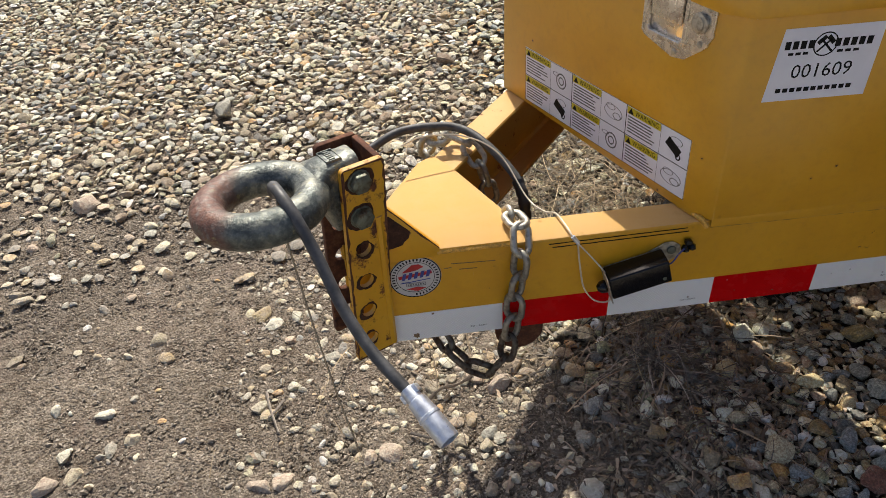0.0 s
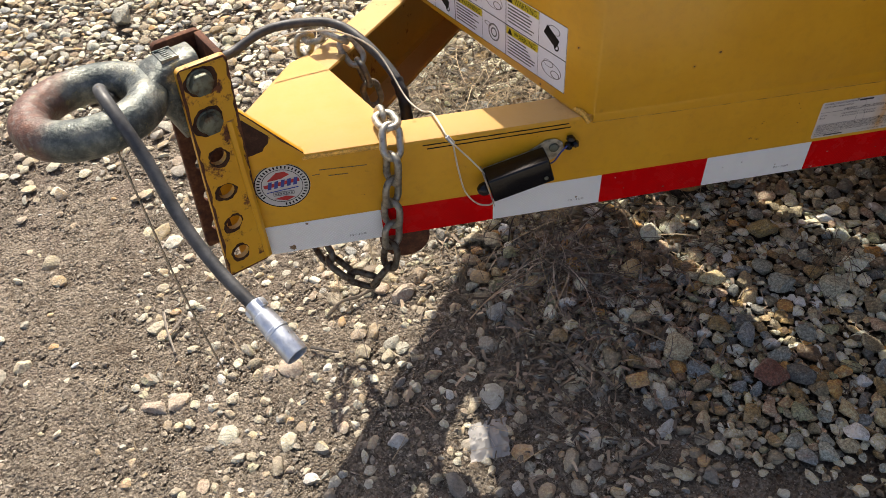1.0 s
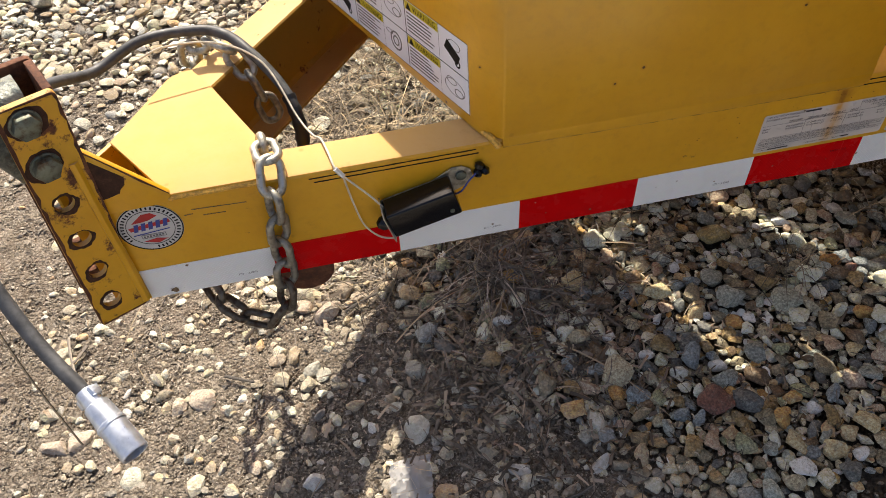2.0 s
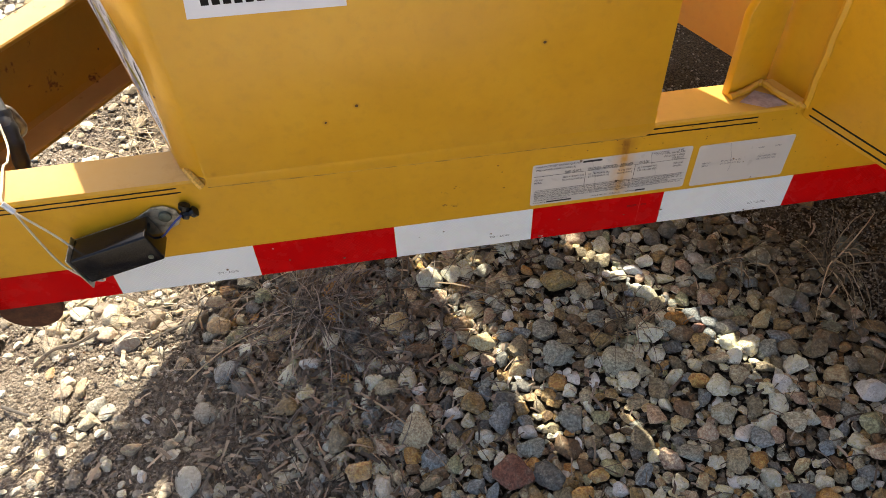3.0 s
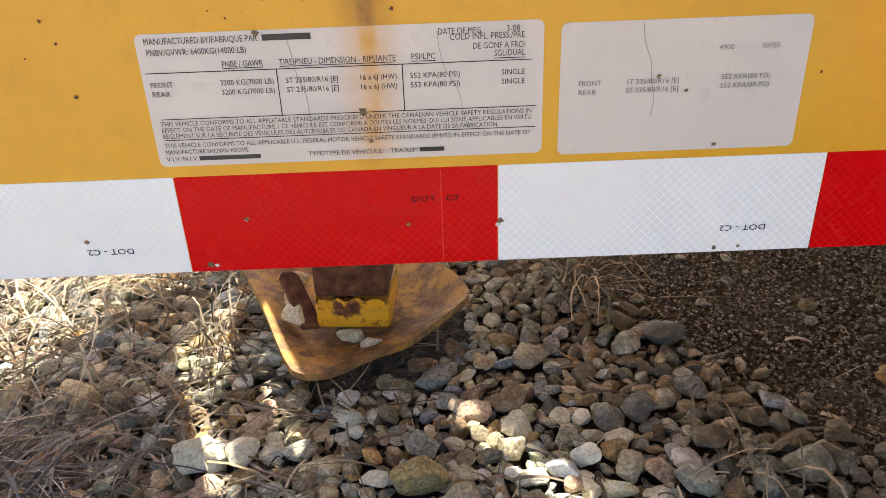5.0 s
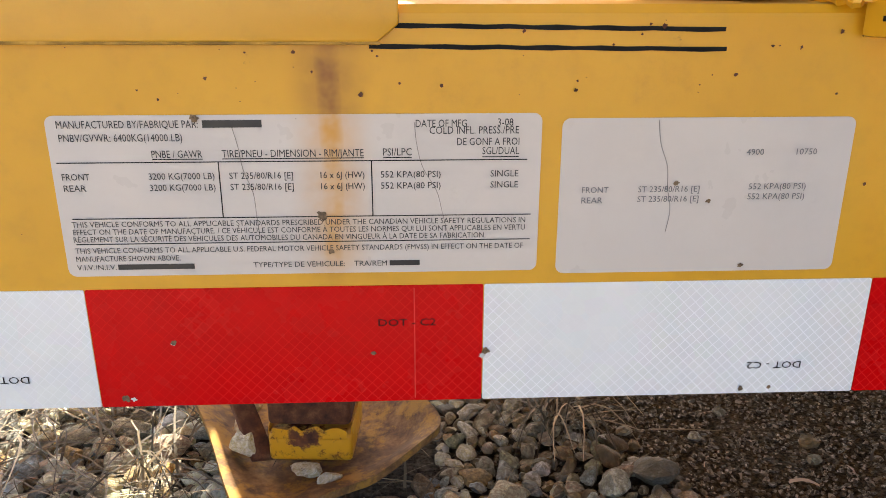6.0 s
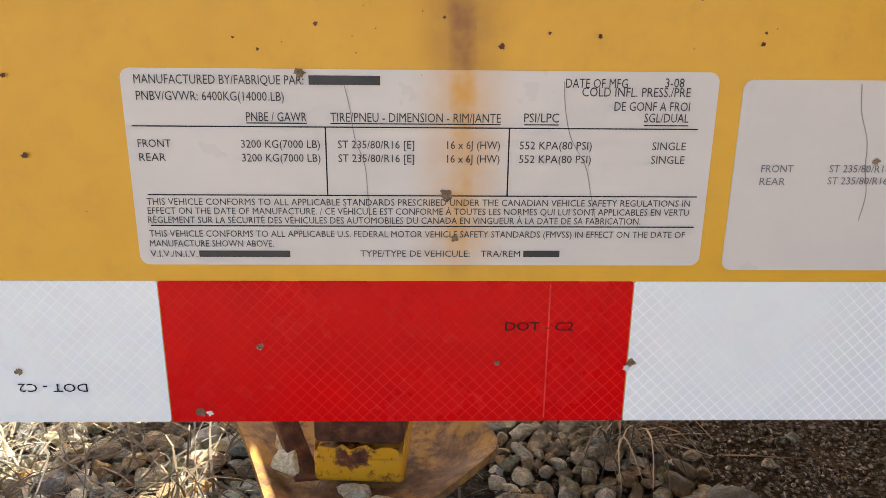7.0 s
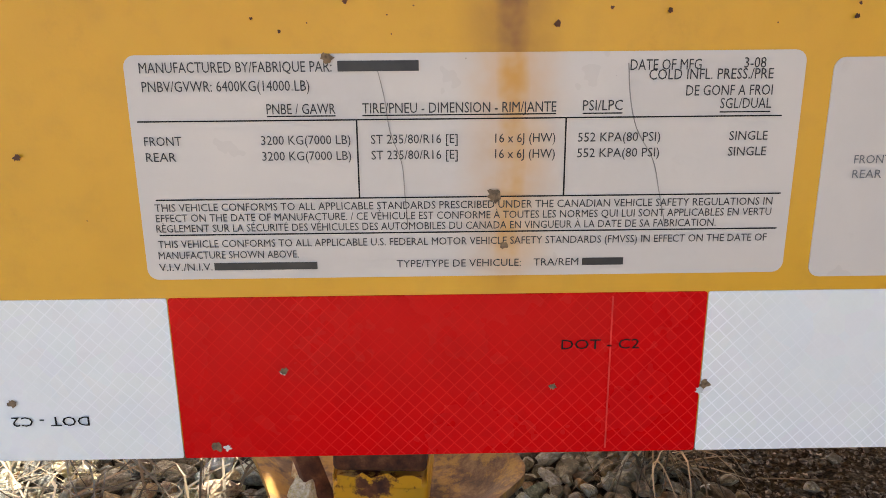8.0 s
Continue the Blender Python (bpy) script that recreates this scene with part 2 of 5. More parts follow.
def stone(name, single=False, grit=False):
    m = Mat(name, rough=0.72)
    here = m.node("ShaderNodeNewGeometry", out=0)
    if single:
        lot = m.node("ShaderNodeObjectInfo", out=5)
        c = m.node("ShaderNodeObjectInfo", out=1)
    else:
        lot = m.node("ShaderNodeNewGeometry", out=8)
        c = m.ramp(lot, STONES, "CONSTANT")
    spin = m.math("FRACT", m.math("MULTIPLY", lot, 37.7))
    c = m.mix(0.4, c, m.ramp(spin, [(0.0, (0.32, 0.32, 0.32)), (1.0, (0.66, 0.66, 0.66))]), "OVERLAY")
    at = m.node("ShaderNodeSeparateXYZ", {0: here}, 0)
    bend = m.math("MULTIPLY", m.math("MAXIMUM", m.math("SUBTRACT", 0.12, at.node.outputs[1]), 0.0), 0.9)
    path = m.span(m.math("SUBTRACT", at, bend), -0.36, -0.54)
    # each stone takes its own stretch of the grain
    own = m.node("ShaderNodeVectorMath", {0: here, 1: m.node("ShaderNodeCombineXYZ", {0: m.math("MULTIPLY", lot, 91.0), 1: spin})}, operation="ADD")
    c = m.mix(m.span(m.noise(62, 6, 0.7, own), 0.46, 0.70, 0, 0.42), c, (0.57, 0.54, 0.42))
    c = m.mix(m.span(m.noise(75, 6, 0.75, own, 1), 0.52, 0.68, 0, 0.5), c, (0.17, 0.125, 0.085))
    speck = m.span(m.noise(260, 6, 0.7, own), 0.36, 0.68)
    c = m.mix(0.7, c, m.ramp(speck, [(0.0, (0.16, 0.16, 0.16)), (1.0, (0.78, 0.78, 0.78))]), "OVERLAY")
    c = m.mix(m.span(m.noise(170, 7, 0.8, own), 0.57, 0.66, 0, 0.7), c, (0.085, 0.065, 0.045))
    vein = m.span(m.math("ABSOLUTE", m.math("SUBTRACT", m.noise(48, 6, 0.7, own), 0.5)), 0.012, 0.0, 0, 0.5)
    c = m.mix(vein, c, (0.12, 0.09, 0.06))
    if grit:
        crumbs = m.ramp(spin, [(0.0, (0.10, 0.078, 0.056)), (0.45, (0.19, 0.157, 0.118)), (0.8, (0.29, 0.245, 0.19)), (1.0, (0.50, 0.44, 0.36))])
        # dark soil tones, taken near black to stand in for shade between stones
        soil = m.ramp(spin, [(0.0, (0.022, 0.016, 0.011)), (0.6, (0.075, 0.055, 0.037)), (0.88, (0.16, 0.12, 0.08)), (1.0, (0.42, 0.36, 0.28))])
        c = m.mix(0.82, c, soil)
        c = m.mix(m.math("MULTIPLY", path, 0.9), c, crumbs)
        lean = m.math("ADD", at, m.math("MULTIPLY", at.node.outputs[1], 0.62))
        fine_patch = m.math("MULTIPLY", m.span(lean, 0.50, 0.62), m.span(at, 0.0, 0.2))
        c = m.mix(m.math("MULTIPLY", fine_patch, 0.8), c, m.ramp(spin, [(0.0, (0.05, 0.04, 0.026)), (0.7, (0.22, 0.175, 0.12)), (1.0, (0.55, 0.47, 0.36))]))
    else:
        tread = m.span(at.node.outputs[1], 1.6, 0.6, 0.5, 1.0)
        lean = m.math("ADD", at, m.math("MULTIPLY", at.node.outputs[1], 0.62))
        # muddy tone that also darkens stones as the trailer's shade would
        mud_shade = m.math("MULTIPLY", m.span(lean, 0.30, 0.50), m.span(m.noise(70, 6, 0.7, own), 0.35, 0.6, 0.25, 0.85))
        mud_shade = m.math("MULTIPLY", mud_shade, m.math("MULTIPLY", m.span(at, 0.0, 0.2), m.span(at.node.outputs[1], 1.6, 1.2)))
        c = m.mix(mud_shade, c, (0.115, 0.098, 0.058))
        c = m.mix(m.math("MULTIPLY", m.math("MULTIPLY", path, tread), m.span(m.noise(60, 4, at=own), 0.3, 0.7, 0.2, 0.7)), c, (0.50, 0.435, 0.35))
    m.set("Base Color", c)
    m.set("Roughness", m.span(m.noise(40, 3, at=own), 0.3, 0.7, 0.55, 0.9))
    m.bump(m.math("ADD", m.noise(300, 7, 0.7, own), m.math("MULTIPLY", m.noise(85, 5, 0.65, own), 1.5)), 0.9, 0.0034)
    return m.m


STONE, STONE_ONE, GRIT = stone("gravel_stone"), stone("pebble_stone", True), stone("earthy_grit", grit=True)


def earth():
    m = Mat("gritty_earth", rough=0.95, spec=0.2)
    c = m.ramp(m.noise(2.6, 7, 0.62), [(0.34, (0.10, 0.079, 0.057)), (0.5, (0.225, 0.180, 0.132)), (0.66, (0.35, 0.29, 0.218))])
    grit = m.cells(260, out=1)
    c = m.mix(0.42, c, m.mix(1.0, m.node("ShaderNodeRGBToBW", {0: grit}), (0.62, 0.55, 0.46), "MULTIPLY"))
    c = m.mix(m.span(m.noise(70, 5), 0.48, 0.68, 0, 0.75), c, (0.07, 0.05, 0.034))
    c = m.mix(m.span(m.noise(9, 7, 0.75), 0.5, 0.62, 0, 0.5), c, (0.10, 0.072, 0.052))
    c = m.mix(m.span(m.noise(6, 5, 0.6, out=1), 0.5, 0.66, 0, 0.55), c, (0.215, 0.165, 0.135))
    c = m.mix(m.span(m.noise(330, 3), 0.58, 0.70, 0, 0.7), c, (0.52, 0.45, 0.35))
    c = m.mix(m.span(m.noise(240, 4, 0.7), 0.56, 0.68, 0, 0.7), c, (0.06, 0.045, 0.032))
    p = m.node("ShaderNodeSeparateXYZ", {0: m.coords()}, 0)
    wob = m.math("MULTIPLY_ADD", m.noise(5, 4), 0.4, -0.2)
    bend = m.math("MULTIPLY", m.math("MAXIMUM", m.math("SUBTRACT", 0.12, p.node.outputs[1]), 0.0), 0.9)
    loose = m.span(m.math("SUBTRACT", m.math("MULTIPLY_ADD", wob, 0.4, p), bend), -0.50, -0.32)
    # soil below the loose stones is darkened further, like the shade in their gaps
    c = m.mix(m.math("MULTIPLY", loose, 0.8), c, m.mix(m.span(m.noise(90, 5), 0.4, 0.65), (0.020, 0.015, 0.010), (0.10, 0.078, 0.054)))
    # unseen ground all round is painted paler, to bounce light onto the trailer
    yard = m.math("MAXIMUM", m.math("MAXIMUM", m.span(p.node.outputs[1], -0.48, -0.95), m.span(p.node.outputs[1], 2.6, 4.4)), m.span(m.math("ABSOLUTE", m.math("ADD", p, 0.5)), 1.9, 3.8))
    c = m.mix(m.math("MULTIPLY", yard, 0.85), c, m.mix(m.span(m.noise(55, 6), 0.35, 0.65), (0.42, 0.375, 0.305), (0.62, 0.57, 0.485)))
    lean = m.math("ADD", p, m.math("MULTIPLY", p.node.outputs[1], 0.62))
    # the finer patch to the right has its own brown tones
    fine_patch = m.span(m.math("ADD", lean, m.math("MULTIPLY", wob, 0.3)), 0.52, 0.66)
    fine_patch = m.math("MULTIPLY", fine_patch, m.math("MULTIPLY", m.span(p, 0.0, 0.2), m.span(p.node.outputs[1], 1.6, 1.2)))
    brown_grit = m.mix(m.span(m.noise(270, 5, 0.8), 0.42, 0.62), (0.040, 0.030, 0.018), (0.19, 0.145, 0.09))
    c = m.mix(m.math("MULTIPLY", fine_patch, 0.85), c, brown_grit)
    m.set("Base Color", c)
    h = m.math("ADD", m.math("MULTIPLY", m.cells(190), -0.7), m.noise(120, 7, 0.7))
    m.bump(m.math("ADD", h, m.math("MULTIPLY", m.noise(28, 5, 0.7), 1.2)), 1.0, 0.010)
    return m.m


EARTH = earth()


def straw(name, base):
    m = Mat(name, rough=0.7)
    lot = m.node("ShaderNodeNewGeometry", out=8)
    c = m.ramp(lot, [(0.0, tuple(v * 0.14 for v in base)), (0.55, tuple(v * 0.42 for v in base)), (0.85, tuple(v * 0.85 for v in base)), (1.0, tuple(v * 1.5 for v in base))])
    m.set("Base Color", c)
    return m.m


STRAW = straw("dry_straw", (0.40, 0.31, 0.19))
STALK = straw("grey_brown_stalks", (0.42, 0.36, 0.295))
BARK = straw("brown_chips", (0.36, 0.28, 0.20))
FILM = Mat("clear_plastic_film", (0.85, 0.85, 0.85), 0.15)
FILM.set("Alpha", 0.34)
FILM.bump(FILM.noise(70, 3), 0.5, 0.003)
FILM = FILM.m


# ---------------------------------------------------------------- mesh helpers
def mesh_of(bm, name, material, angle=35):
    bmesh.ops.recalc_face_normals(bm, faces=bm.faces)
    me = bpy.data.meshes.new(name)
    bm.to_mesh(me)
    bm.free()
    for p in me.polygons:
        p.use_smooth = True
    me.set_sharp_from_angle(angle=radians(angle))
    for mt in (material if isinstance(material, (list, tuple)) else [material]):
        me.materials.append(mt)
    return me


def part(name, bm, material, parent=None, label="", angle=35):
    """One mesh object, under a thing or a part."""
    me = bm if isinstance(bm, bpy.types.Mesh) else mesh_of(bm, name, material, angle)
    ob = new(name, me)
    if parent is not None:
        ob.parent = parent
        up, place = parent, Vector()
        while up is not None:
            place, up = place + up.location, up.parent
        ob.location = -place
    return tagged(ob, label)


def thing(name, at, label, category, group=""):
    ob = new(name)
    ob.location, ob.empty_display_size = at, 0.05
    return tagged(ob, label, category, group)


def prism(poly, h0, h1, m=Matrix.Identity(4), bevel=0.0, seg=2):
    """A polygon in local x, y carried from h0 to h1 along local z, then placed by m."""
    bm = bmesh.new()
    a = [bm.verts.new((x, y, h0)) for x, y in poly]
    b = [bm.verts.new((x, y, h1)) for x, y in poly]
    n = len(poly)
    bm.faces.new(a[::-1]), bm.faces.new(b)
    for i in range(n):
        bm.faces.new((a[i], a[(i + 1) % n], b[(i + 1) % n], b[i]))
    if bevel:
        bmesh.ops.recalc_face_normals(bm, faces=bm.faces)
        sharp = [e for e in bm.edges if e.calc_face_angle(0) > 0.6]
        bmesh.ops.bevel(bm, geom=sharp, offset=bevel, segments=seg, profile=0.5, affect="EDGES")
    bm.transform(m)
    return bm


def block(lo, hi, bevel=0.0, m=Matrix.Identity(4), seg=2):
    return prism([(lo[0], lo[1]), (hi[0], lo[1]), (hi[0], hi[1]), (lo[0], hi[1])], lo[2], hi[2], m, bevel, seg)


def join(*bms):
    out = bmesh.new()
    for b in bms:
        me = bpy.data.meshes.new("tmp")
        b.to_mesh(me)
        b.free()
        out.from_mesh(me)
        bpy.data.meshes.remove(me)
    return out


def curve_points(pts, steps=8, closed=False):
    """A smooth line through the points."""
    p = [Vector(q) for q in pts]
    n = len(p)
    out = []
    for i in range(n if closed else n - 1):
        if closed:
            a, b, c, d = p[i - 1], p[i], p[(i + 1) % n], p[(i + 2) % n]
        else:
            b, c = p[i], p[i + 1]
            a = p[i - 1] if i else 2 * b - c
            d = p[i + 2] if i + 2 < n else 2 * c - b
        for k in range(steps):
            t = k / steps
            out.append(0.5 * (2 * b + (c - a) * t + (2 * a - 5 * b + 4 * c - d) * t * t + (3 * b - a - 3 * c + d) * t ** 3))
    if not closed:
        out.append(p[-1])
    return out


def tube(line, radius, sides=10, closed=False, squash=1.0):
    """A round bar along a line of points; radius may be a list."""
    bm = bmesh.new()
    n = len(line)
    rad = radius if isinstance(radius, (list, tuple)) else [radius] * n
    rings, side = [], None
    for i in range(n):
        d = (line[(i + 1) % n] - line[i - 1]) if closed or 0 < i < n - 1 else (line[1] - line[0] if i == 0 else line[-1] - line[-2])
        d.normalize()
        if side is None:
            side = d.orthogonal().normalized()
        side = (side - d * side.dot(d)).normalized()
        up = d.cross(side)
        rings.append([bm.verts.new(line[i] + rad[i] * (math.cos(a) * side + math.sin(a) * up * squash)) for a in (2 * math.pi * k / sides for k in range(sides))])
    for i in range(n if closed else n - 1):
        a, b = rings[i], rings[(i + 1) % n]
        shift = 0
        if closed and i == n - 1:
            shift = min(range(sides), key=lambda s: (a[0].co - b[s].co).length)
        for k in range(sides):
            bm.faces.new((a[k], a[(k + 1) % sides], b[(k + 1 + shift) % sides], b[(k + shift) % sides]))
    if not closed:
        bm.faces.new(rings[0][::-1]), bm.faces.new(rings[-1])
    return bm


def circle(cx, cy, r, n=20):
    return [(cx + r * math.cos(2 * math.pi * k / n), cy + r * math.sin(2 * math.pi * k / n)) for k in range(n)]


def rounded(x0, y0, x1, y1, r, n=5):
    out = []
    for cx, cy, a in ((x1 - r, y1 - r, 0), (x0 + r, y1 - r, 90), (x0 + r, y0 + r, 180), (x1 - r, y0 + r, 270)):
        out += [(cx + r * math.cos(radians(a + 90 * k / n)), cy + r * math.sin(radians(a + 90 * k / n))) for k in range(n + 1)]
    return out


def from_curve(data, m):
    ob = bpy.data.objects.new("tmp", data)
    scene.collection.objects.link(ob)
    deps = bpy.context.evaluated_depsgraph_get()
    me = bpy.data.meshes.new_from_object(ob.evaluated_get(deps))
    bm = bmesh.new()
    bm.from_mesh(me)
    bpy.data.objects.remove(ob)
    bpy.data.meshes.remove(me)
    bpy.data.curves.remove(data)
    bm.transform(m)
    return bm


def plate(outlines, thick, m, bevel=0.0):
    """A plate from closed outlines in local x, y (inner ones are holes), centred on local z = 0."""
    c = bpy.data.curves.new("tmp", "CURVE")
    c.dimensions, c.fill_mode, c.extrude, c.bevel_depth, c.bevel_resolution = "2D", "BOTH", max(thick / 2 - bevel, 0), bevel, 1
    c.offset = -bevel
    for o in outlines:
        s = c.splines.new("POLY")
        s.points.add(len(o) - 1)
        for q, (x, y) in zip(s.points, o):
            q.co = (x, y, 0, 1)
        s.use_cyclic_u = True
    return from_curve(c, m)


def lettering(text, width, height, m):
    """Flat letters whose lower left corner is the local origin, width wide, with capitals height high."""
    c = bpy.data.curves.new("tmp", "FONT")
    c.body, c.size, c.resolution_u = text, 1.0, 2
    bm = from_curve(c, Matrix.Identity(4))
    xs = [v.co.x for v in bm.verts]
    x0, x1 = min(xs), max(xs)
    bm.transform(m @ Matrix.Diagonal((width / (x1 - x0), height / 0.69, 1, 1)) @ Matrix.Translation((-x0, 0, 0)))
    return bm


def flat(poly, m):
    bm = bmesh.new()
    bm.faces.new([bm.verts.new((x, y, 0)) for x, y in poly])
    bm.transform(m)
    return bm


def bar(x0, y0, x1, y1, m):
    return flat([(x0, y0), (x1, y0), (x1, y1), (x0, y1)], m)


def basis(origin, ex, ey, ez):
    m = Matrix.Identity(4)
    for k, v in enumerate((ex, ey, ez, origin)):
        for r in range(3):
            m[r][k] = v[r]
    return m


# ---------------------------------------------------------------- ground
rng = np.random.default_rng(7)
pick = random.Random(11)


def ground_z(x, y):
    base = -0.008 + 0.065 * math.tanh(x / 0.9)
    far = min(1.0, math.hypot(x, y) / 6)
    return base - 0.011 * min(1, max(0, (x + 0.7) / 0.4)) * (1 - far) + 0.007 * noise.noise((x * 2.1, y * 2.1, 0)) + 0.004 * noise.noise((x * 6.5, y * 6.5, 3))


def lines_of(lo, hi, step, reach):
    core = list(np.arange(lo, hi + step / 2, step))
    out, d = [], step
    while not out or out[-1] < reach:
        d *= 1.45
        out.append((out[-1] if out else 0) + d)
    return [lo - v for v in out[::-1]] + core + [hi + v for v in out]


def step01(v, lo, hi):
    t = min(1.0, max(0.0, (v - lo) / (hi - lo)))
    return t * t * (3 - 2 * t)


def finer(lines, lo, hi, step):
    """The same lines, closer together between lo and hi."""
    return [v for v in lines if v < lo - step / 2] + list(np.arange(lo, hi, step)) + [v for v in lines if v > hi - step / 2]


gx = finer(lines_of(-2.6, 1.4, 0.016, 600), -1.75, -0.40, 0.006)
gy = finer(lines_of(-0.6, 2.8, 0.016, 600), -0.40, 0.95, 0.006)


def crumbly(x, y):
    """Clods, flakes and hollows of the trodden earth."""
    if not (-2.7 < x < 1.5 and -0.7 < y < 2.9):
        return 0.0
    a, b = noise.noise((x * 24, y * 24, 5)), noise.noise((x * 11, y * 13, 7))
    out = 0.0045 * a + 0.0055 * max(0.0, b) - 0.002
    if -1.8 < x < -0.35 and -0.45 < y < 1.0:
        ridge = 1 - 2 * abs(noise.noise((x * 38 + 2 * b, y * 31, 9)))
        flake = noise.noise((x * 75, y * 60, 12))
        out += 0.0030 * max(0.0, ridge) ** 2 + 0.0026 * (1 if flake > 0.12 else 0) * (0.4 + flake) + 0.0022 * noise.noise((x * 130, y * 130, 4))
        out -= 0.010 * max(0.0, noise.noise((x * 5.2, y * 6.1, 21)) - 0.25)
    return out


def sunk(x, y):
    """How far the soil lies below the loose stones."""
    edge = -0.54 + 0.9 * max(0.0, 0.12 - y)
    loose = max(step01(x, edge + 0.05, edge + 0.30), step01(y + 0.15 * x, 0.75, 1.2))
    return 0.006 * loose * step01(-(x + 0.62 * y), -0.64, -0.50) if y < 1.2 else 0.006 * loose


verts = [(x, y, ground_z(x, y) + crumbly(x, y) - sunk(x, y)) for y in gy for x in gx]
w = len(gx)
faces = [(j * w + i, j * w + i + 1, (j + 1) * w + i + 1, (j + 1) * w + i) for j in range(len(gy) - 1) for i in range(w - 1)]
me = bpy.data.meshes.new("ground")
me.from_pydata(verts, [], faces)
me.polygons.foreach_set("use_smooth", [True] * len(me.polygons))
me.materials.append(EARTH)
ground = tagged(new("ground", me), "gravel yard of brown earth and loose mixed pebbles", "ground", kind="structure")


def stone_shape(level, seed):
    """A broken, part-worn pebble: a ball cut by flats, then roughened."""
    r = random.Random(seed)
    bm = bmesh.new()
    bmesh.ops.create_icosphere(bm, subdivisions=level, radius=1.0)
    cuts = []
    for _ in range(r.randint(9, 15)):
        n = Vector((r.gauss(0, 1), r.gauss(0, 1), r.gauss(0, 0.8))).normalized()
        cuts.append((n, r.uniform(0.56, 0.92)))
    sx, sy, sz = 1.0, r.uniform(0.58, 0.98), r.uniform(0.36, 0.68)
    off = Vector((r.random(), r.random(), r.random())) * 30
    worn = r.uniform(0.0, 0.75)
    for v in bm.verts:
        c = v.co * (1.10 + 0.34 * noise.noise(v.co * 1.2 + off))
        for n, d in cuts:
            over = c.dot(n) - d
            if over > 0:
                c = c - n * over * (1 - 0.35 * worn)
        c = c * (1.18 + 0.12 * noise.noise(c * 2.6 + off) + 0.09 * noise.noise(c * 5.5 + off))
        v.co = Vector((c.x * sx, c.y * sy, c.z * sz))
    co = np.array([v.co[:] for v in bm.verts])
    bm.verts.index_update()
    fa = np.array([[v.index for v in f.verts] for f in bm.faces])
    bm.free()
    return co, fa


def pebbly(x, y):
    """How densely stones lie: 1 in the loose gravel, little on the trodden earth."""
    wob = 0.22 * noise.noise((x * 1.7, y * 1.7, 8)) + 0.10 * noise.noise((x * 6, y * 6, 2))
    edge = -0.54 + 0.9 * max(0.0, 0.12 - y)
    loose = step01(x + wob * 0.4, edge, edge + 0.20)
    far = 0.95 * step01(y + 0.15 * (x + 1) + wob, 0.72, 1.15)
    some = 0.42 * step01(y + wob * 1.5, 0.30, 0.75)
    by_bar = 0.58 * math.exp(-((x + 0.66) / 0.13) ** 2 - ((y - 0.27) / 0.13) ** 2)
    d = max(loose, far, some, by_bar, 0.24 + 0.5 * wob)
    fine_patch = step01(x + 0.62 * y + wob * 0.3, 0.47, 0.60) * step01(x, 0.0, 0.2) * step01(-y, -1.6, -1.2)
    return d * (1 - 0.93 * fine_patch)


placed = {}


def free_spot(x, y, r):
    cx, cy = int(x / 0.04), int(y / 0.04)
    for i in range(cx - 2, cx + 3):
        for j in range(cy - 2, cy + 3):
            for a, b, c in placed.get((i, j), ()):
                if (a - x) ** 2 + (b - y) ** 2 < ((0.78 if r > 0.0098 else 0.68) * (r + c)) ** 2:
                    return False
    placed.setdefault((cx, cy), []).append((x, y, r))
    return True


def in_view(x, y):
    """The stretch of yard that the walk passes over."""
    return -0.42 - 0.12 * x < y < 2.6 - 0.42 * x and -1.0 - 0.45 * (y + 0.6) * 1.25 < x < 1.05 + 0.35 * y


# stones that stand out by their size and colour, placed from the camera's view: plan and half-width
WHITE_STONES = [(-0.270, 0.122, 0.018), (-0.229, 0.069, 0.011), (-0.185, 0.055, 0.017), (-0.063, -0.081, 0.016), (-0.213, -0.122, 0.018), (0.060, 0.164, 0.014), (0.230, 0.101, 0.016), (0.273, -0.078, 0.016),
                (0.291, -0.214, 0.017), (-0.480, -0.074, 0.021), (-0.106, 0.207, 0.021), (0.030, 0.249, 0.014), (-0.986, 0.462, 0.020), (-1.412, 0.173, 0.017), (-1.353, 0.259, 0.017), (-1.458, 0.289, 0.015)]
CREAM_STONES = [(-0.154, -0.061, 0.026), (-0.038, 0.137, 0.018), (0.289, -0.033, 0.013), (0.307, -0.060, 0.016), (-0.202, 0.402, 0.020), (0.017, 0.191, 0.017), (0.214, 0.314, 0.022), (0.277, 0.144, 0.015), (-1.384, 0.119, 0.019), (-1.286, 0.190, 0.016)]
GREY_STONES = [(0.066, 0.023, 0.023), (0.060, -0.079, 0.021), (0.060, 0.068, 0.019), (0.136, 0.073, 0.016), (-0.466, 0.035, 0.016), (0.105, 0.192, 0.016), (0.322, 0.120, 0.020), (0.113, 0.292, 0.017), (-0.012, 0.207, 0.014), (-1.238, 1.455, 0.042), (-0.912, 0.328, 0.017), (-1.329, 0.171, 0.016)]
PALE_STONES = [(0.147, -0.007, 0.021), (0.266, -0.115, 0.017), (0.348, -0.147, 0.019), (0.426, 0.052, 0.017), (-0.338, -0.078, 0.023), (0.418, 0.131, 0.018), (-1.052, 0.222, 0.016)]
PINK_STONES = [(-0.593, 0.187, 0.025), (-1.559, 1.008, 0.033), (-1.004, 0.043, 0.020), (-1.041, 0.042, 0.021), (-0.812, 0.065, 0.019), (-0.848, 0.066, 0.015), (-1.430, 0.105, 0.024)]
